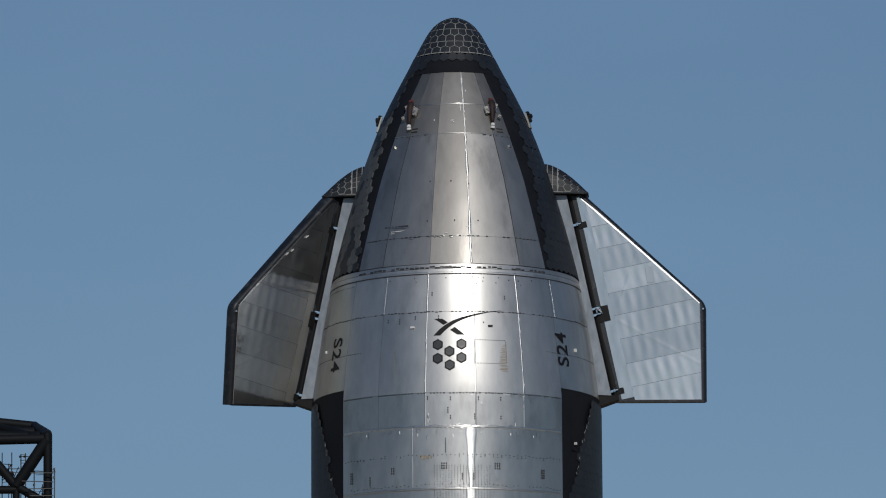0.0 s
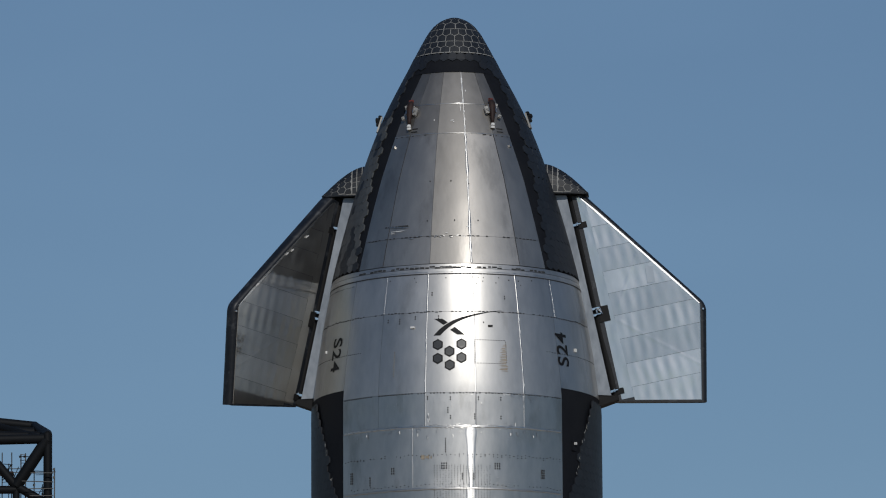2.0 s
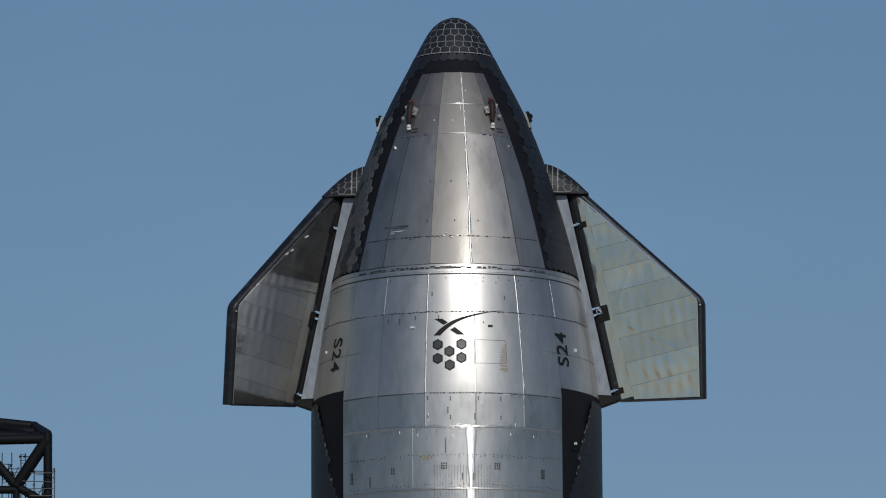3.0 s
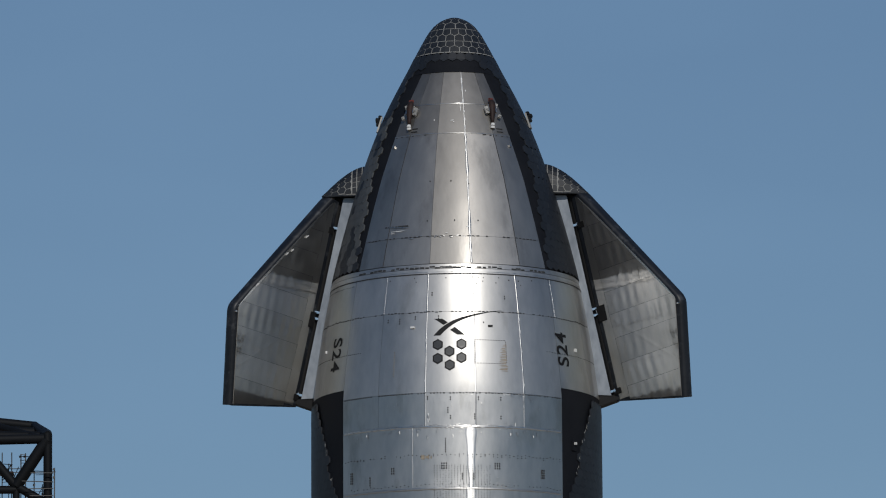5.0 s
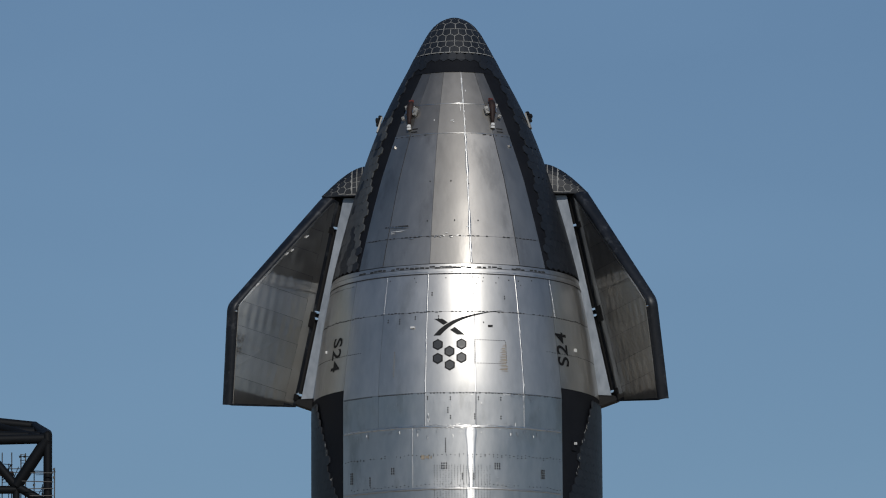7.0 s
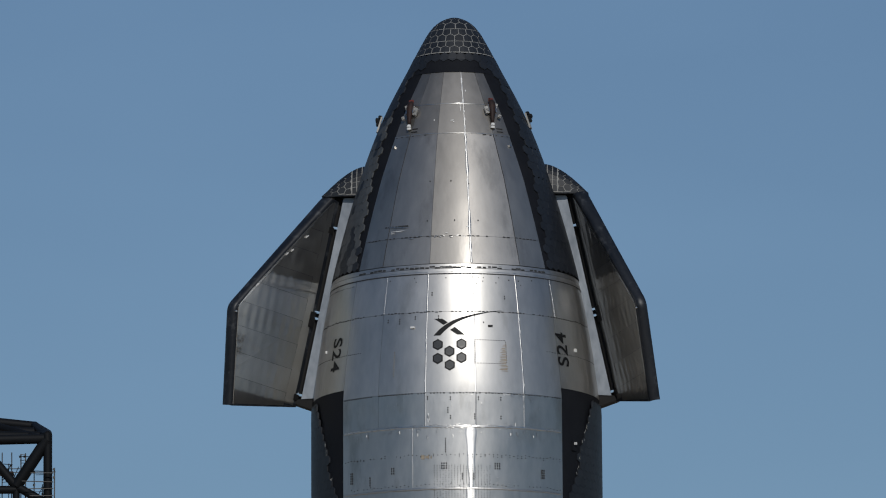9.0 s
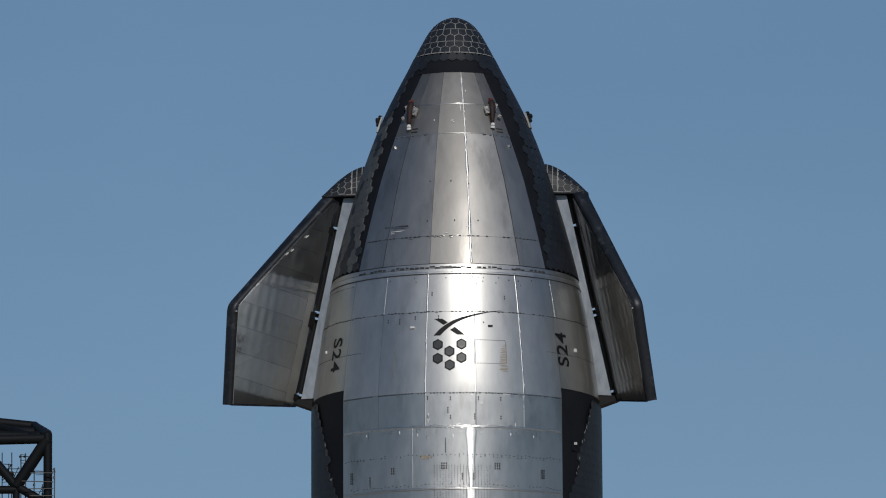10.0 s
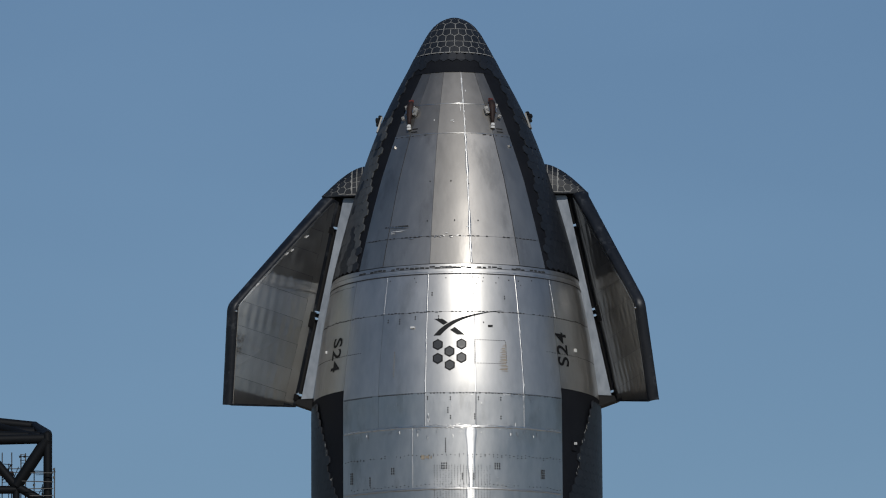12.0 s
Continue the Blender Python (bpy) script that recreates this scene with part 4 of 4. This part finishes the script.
# sun glints by the girth seam, painted as white flecks
scr += [(p, q, rnd.uniform(0.03, 0.05), rnd.uniform(0.07, 0.14), 0.006) for p, q in ((-8.8, 42.80), (-8.8, 42.62), (-20.5, 42.28), (-13.2, 42.30), (-13.0, 42.18), (-35.5, 42.26), (-9.2, 42.10), (-2.0, 42.05), (24, 42.20), (34, 42.18), (26.0, 42.52))]
dents(scr, "pale scratches and weld spatter, with glints painted white", PALE)

# brown residue: upright drips in one patch, level scuffs in the other
for k in range(13):
    x, hh = rnd.uniform(-0.16, 0.16), rnd.uniform(0.05, 0.13)
    decal("residue", [[(-9.7 + girth(x - 0.02, 41.5), 41.48 - hh / 2), (-9.7 + girth(x + 0.02, 41.5), 41.47 - hh / 2), (-9.7 + girth(x + 0.018, 41.5), 41.48 + hh / 2), (-9.7 + girth(x - 0.015, 41.5), 41.50 + hh / 2)]], STAIN, "tan residue patch", 0.006 + 0.0004 * k)
for k in range(18):
    zc = 44.98 - 0.048 * k + rnd.uniform(-0.01, 0.01)
    left, right = rnd.uniform(0.02, 0.10) + 0.13 * math.sin(min(1.0, k / 11) * math.pi / 2), rnd.uniform(0.02, 0.10)
    hh = rnd.uniform(0.010, 0.022)
    decal("residue", [[(22.4 + girth(-left, zc), zc), (22.4 + girth(right, zc), zc - 0.012), (22.4 + girth(right, zc), zc + hh), (22.4 + girth(-left * 0.7, zc), zc + hh)]], STAIN, "tan scuffs beside the hatch outline", 0.006 + 0.0003 * k)


# pale broken edges of the outermost tiles
for sg_, n_ in ((1, 16), (-1, 6)):
    for k in range(n_):
        z_ = rnd.uniform(41.0, 43.2)
        s = Shell()
        s.box(hull_pose(sg_ * (tile_phi(z_) + rnd.uniform(-0.6, 0.8)), z_, 0.046) @ pose(0, 0, 0, 0, 0, rnd.uniform(-40, 40)), rnd.uniform(0.010, 0.018), rnd.uniform(0.03, 0.09), 0.012)
        part("tile_chip", s, GAP, rocket, "pale broken tile edge")


# small fittings on the hull
def fitting(phi, z_, a, b, h, mat, label):
    s = Shell()
    s.box(hull_pose(phi, z_, h / 2), a, b, h)
    part("fitting", s, mat, rocket, label)


fitting(-16.0, 45.56, 0.13, 0.06, 0.05, WHITE, "small white sensor box")
fitting(16.8, 45.59, 0.14, 0.05, 0.04, MARK, "small dark vent")
fitting(61.5, 45.10, 0.09, 0.11, 0.04, WHITE, "small white sensor box")
fitting(-67.5, 45.2, 0.06, 0.08, 0.04, WHITE, "small white sensor box")
fitting(55.5, 42.05, 0.22, 0.30, 0.05, BLANKET, "square dark access cover")
fitting(55.6, 42.12, 0.06, 0.08, 0.12, WHITE, "small white fitting")
fitting(-13.8, 40.20, 0.20, 0.03, 0.05, MARK, "dark bracket")
fitting(-13.8, 40.10, 0.03, 0.2, 0.05, MARK, "dark bracket")
fitting(-13.8, 40.00, 0.20, 0.03, 0.05, MARK, "dark bracket")
for sx, px in ((-1, -27.5), (1, 36.0)):
    fitting(px, 52.0, 0.22, 0.025, 0.02, MARK, "dark bracket mark")
    fitting(px, 52.1, 0.22, 0.025, 0.02, MARK, "dark bracket mark")
for px in (-41.8, 41.5):
    fitting(px, 51.55, 0.08, 0.07, 0.05, BEAD, "small steel stud")
marks_red = [(-23.4 + rnd.uniform(-0.15, 0.15), 44.80 - 0.075 * i, 0.035, 0.022, 0.003) for i in range(11)]
marks(marks_red, STAIN, "faint rust-red column of small illegible marks")
# studs at the flap tips, and a repair patch
for fl, sg in ((flap_east, 1), (flap_west, -1)):
    s = Shell()
    s.tube((sg * 3.30, 0.0, -4.36), (sg * 3.30, -0.05, -4.36), 0.035, 0.03, 10)
    part("stud", s, POLISH, fl, "small bright stud")
s = Shell()
s.grid(lambda a, b: (1.82 + 0.24 * a - 0.04 * b, -0.022 - 0.012 * (1 - a), -(2.64 + 0.08 * a + (0.56 - 0.06 * a) * b)), 2, 2, flip=True)
part("patch", s, STEEL_FLAP, flap_east, "paler repair patch")
# small white clips on the half-folded flap's leading edge
for p_, s_ in ((1.10, 1.42), (1.58, 1.98), (1.76, 2.14), (2.70, 3.36)):
    s = Shell()
    s.box(pose(-p_, -0.05, -s_, 0, 40, 0), 0.022, 0.03, 0.13)
    part("clip", s, WHITE, flap_west, "small white clip")


# ---- tower with scaffold, behind and beside the rocket ----
def pipe(s, a, b, r):
    s.tube(a, b, r, n=16)


def build_tower():
    root = tagged(new("lattice_tower"), "dark painted pipe lattice tower with scaffolding inside", "tower")
    ty = 15.0
    mem = []
    # columns down to the ground
    for x, y in ((-13.38, ty), (-20.6, ty), (-13.69, ty + 7), (-20.3, ty + 7)):
        mem.append(("column", (x, y, -0.06), (x, y, 45.0), 0.145))
    # top frame
    mem += [("chord", (-18.6, ty + 3.4, 46.33), (-13.97, ty + 3.4, 45.81), 0.165), ("chord", (-13.97, ty + 3.4, 45.83), (-13.38, ty, 45.0), 0.15),
            ("chord", (-20.6, ty, 44.76), (-13.5, ty, 44.90), 0.165), ("chord", (-20.3, ty + 7, 46.1), (-13.69, ty + 7, 46.1), 0.15),
            ("chord", (-13.97, ty + 3.4, 45.83), (-13.69, ty + 7, 46.1), 0.14), ("chord", (-20.6, ty, 45.0), (-18.6, ty + 3.4, 46.35), 0.14)]
    mem += [("chord", (-18.6, ty + 2.4, 45.75), (-13.80, ty + 2.4, 45.45), 0.17), ("chord", (-19.6, ty + 1.2, 45.22), (-13.60, ty + 1.0, 45.12), 0.17),
            ("chord", (-16.0, ty + 3.0, 46.0), (-13.55, ty + 0.5, 44.95), 0.13)]
    z0 = 44.95
    while z0 > 1.5:
        zb = max(z0 - 1.59, 0.3)
        mem += [("brace", (-13.40, ty, z0 - 0.08), (-14.42, ty + 0.2, zb), 0.195), ("brace", (-15.6, ty + 0.2, z0 - 0.2), (-14.42, ty + 0.2, zb), 0.15),
                ("brace", (-14.42, ty + 0.2, zb), (-13.42, ty, zb - 0.6), 0.14), ("chord", (-20.6, ty + 0.2, zb - 0.12), (-14.42, ty + 0.2, zb - 0.12), 0.13),
                ("brace", (-20.5, ty, z0), (-18.0, ty + 0.2, zb), 0.15)]
        z0 -= 7.0
    for nm, a, b, r in mem:
        s = Shell()
        pipe(s, a, b, r)
        part(nm, s, TOWER, root)
    s = Shell()
    s.tube((-13.40, ty, 44.72), (-13.40, ty, 45.08), 0.165, 0.15, 16)
    part("node", s, TOWER, root)
    s = Shell()
    s.tube((-14.42, ty + 0.2, 42.9), (-14.42, ty + 0.2, 43.6), 0.12, 0.12, 12)
    part("node", s, TOWER, root)
    # scaffold
    scaf = tagged(new("scaffold"), "thin grey tube scaffold standing inside the lattice tower", "scaffold")
    r2 = random.Random(3)
    # standards: place along the tower, height of the top, tube radius
    for x, top, r in ((-14.93, 44.67, 0.018), (-14.63, 44.72, 0.018), (-14.72, 44.33, 0.014), (-14.33, 44.66, 0.02), (-14.18, 44.7, 0.02), (-13.87, 43.98, 0.018), (-13.59, 43.58, 0.016), (-13.33, 43.92, 0.014), (-13.21, 44.16, 0.02)):
        s = Shell()
        y = ty + r2.uniform(0.9, 1.9)
        pipe(s, (x, y, 0.0), (x, y, top), r)
        part("pole", s, SCAFF, scaf)
    # ledgers and short rungs
    for xa, xb, zz, r in ((-14.95, -14.58, 44.26, 0.016), (-14.95, -14.36, 44.18, 0.02), (-14.95, -14.39, 43.98, 0.016), (-14.34, -14.15, 44.61, 0.013), (-14.34, -14.02, 44.5, 0.018), (-14.34, -14.15, 44.41, 0.013), (-14.34, -14.15, 44.32, 0.013), (-13.93, -13.18, 44.07, 0.018), (-13.85, -13.37, 43.97, 0.012), (-13.93, -13.18, 43.8, 0.022), (-14.21, -13.18, 43.47, 0.02), (-14.27, -13.47, 43.4, 0.013), (-14.02, -13.18, 43.25, 0.02), (-14.02, -13.18, 43.12, 0.013), (-13.96, -13.18, 43.01, 0.02), (-14.95, -14.58, 43.73, 0.013)):
        s = Shell()
        y = ty + (r2.uniform(-0.5, -0.3) if xb > -13.25 and r > 0.019 else r2.uniform(0.9, 1.6))
        pipe(s, (xa, y, zz + r2.uniform(-0.02, 0.03)), (xb, y, zz + r2.uniform(-0.03, 0.02)), r * 0.8)
        part("ledger", s, SCAFF, scaf)
    # clamps where tubes cross
    for x, zz in ((-13.22, 44.07), (-13.22, 43.80), (-13.87, 43.98), (-13.87, 43.55), (-14.33, 44.50), (-14.18, 44.50), (-13.59, 43.46), (-13.59, 43.25), (-14.63, 44.19)):
        s = Shell()
        s.box(pose(x, ty + 0.9, zz, 0, r2.uniform(-20, 20), 0), 0.07, 0.10, 0.06)
        part("clamp", s, SCAFF, scaf)
    for xa, xb, za, zb in ((-14.93, -14.65, 43.75, 44.30), (-14.62, -14.40, 43.70, 44.22), (-13.86, -13.62, 43.1, 43.5)):
        s = Shell()
        pipe(s, (xa, ty + 1.3, za), (xb, ty + 1.3, zb), 0.013)
        part("brace", s, SCAFF, scaf)
    for xa, xb, zz in ((-15.2, -14.55, 43.98), (-15.2, -14.45, 43.50), (-14.2, -13.25, 43.10), (-15.2, -14.3, 42.62)):
        s = Shell()
        s.box(pose((xa + xb) / 2, ty + 1.2, zz), xb - xa, 0.8, 0.045)
        part("board", s, RUST, scaf)
    root.location = (0.0, 0.0, 0.06)
    return root


build_tower()


# ---- what moves: one nose flap folds in and settles with a small bounce ----
FOLD = [(0.0, -3.5), (1.9, -3.5), (2.2, -2.0), (2.5, 3.0), (2.8, 9.0), (3.2, 16.0), (4.0, 27.0), (5.0, 39.6), (5.5, 45.5), (6.0, 51.0), (6.5, 56.3), (7.0, 61.1), (7.2, 63.0),
        (7.7, 66.6), (8.2, 68.3), (8.6, 68.4), (8.8, 68.0), (9.0, 67.7), (9.1, 66.3), (9.2, 63.7), (9.3, 63.1), (9.4, 63.8), (9.5, 66.2), (9.6, 69.2), (9.7, 71.8), (9.8, 72.6), (9.9, 72.3),
        (10.0, 70.0), (10.1, 68.1), (10.2, 67.6), (10.5, 67.2), (11.0, 67.3), (11.3, 68.2), (11.6, 68.4), (12.0, 68.4)]


def motions():
    walk(flap_east, [(t, flap_pose(1, a)) for t, a in FOLD])


motions()
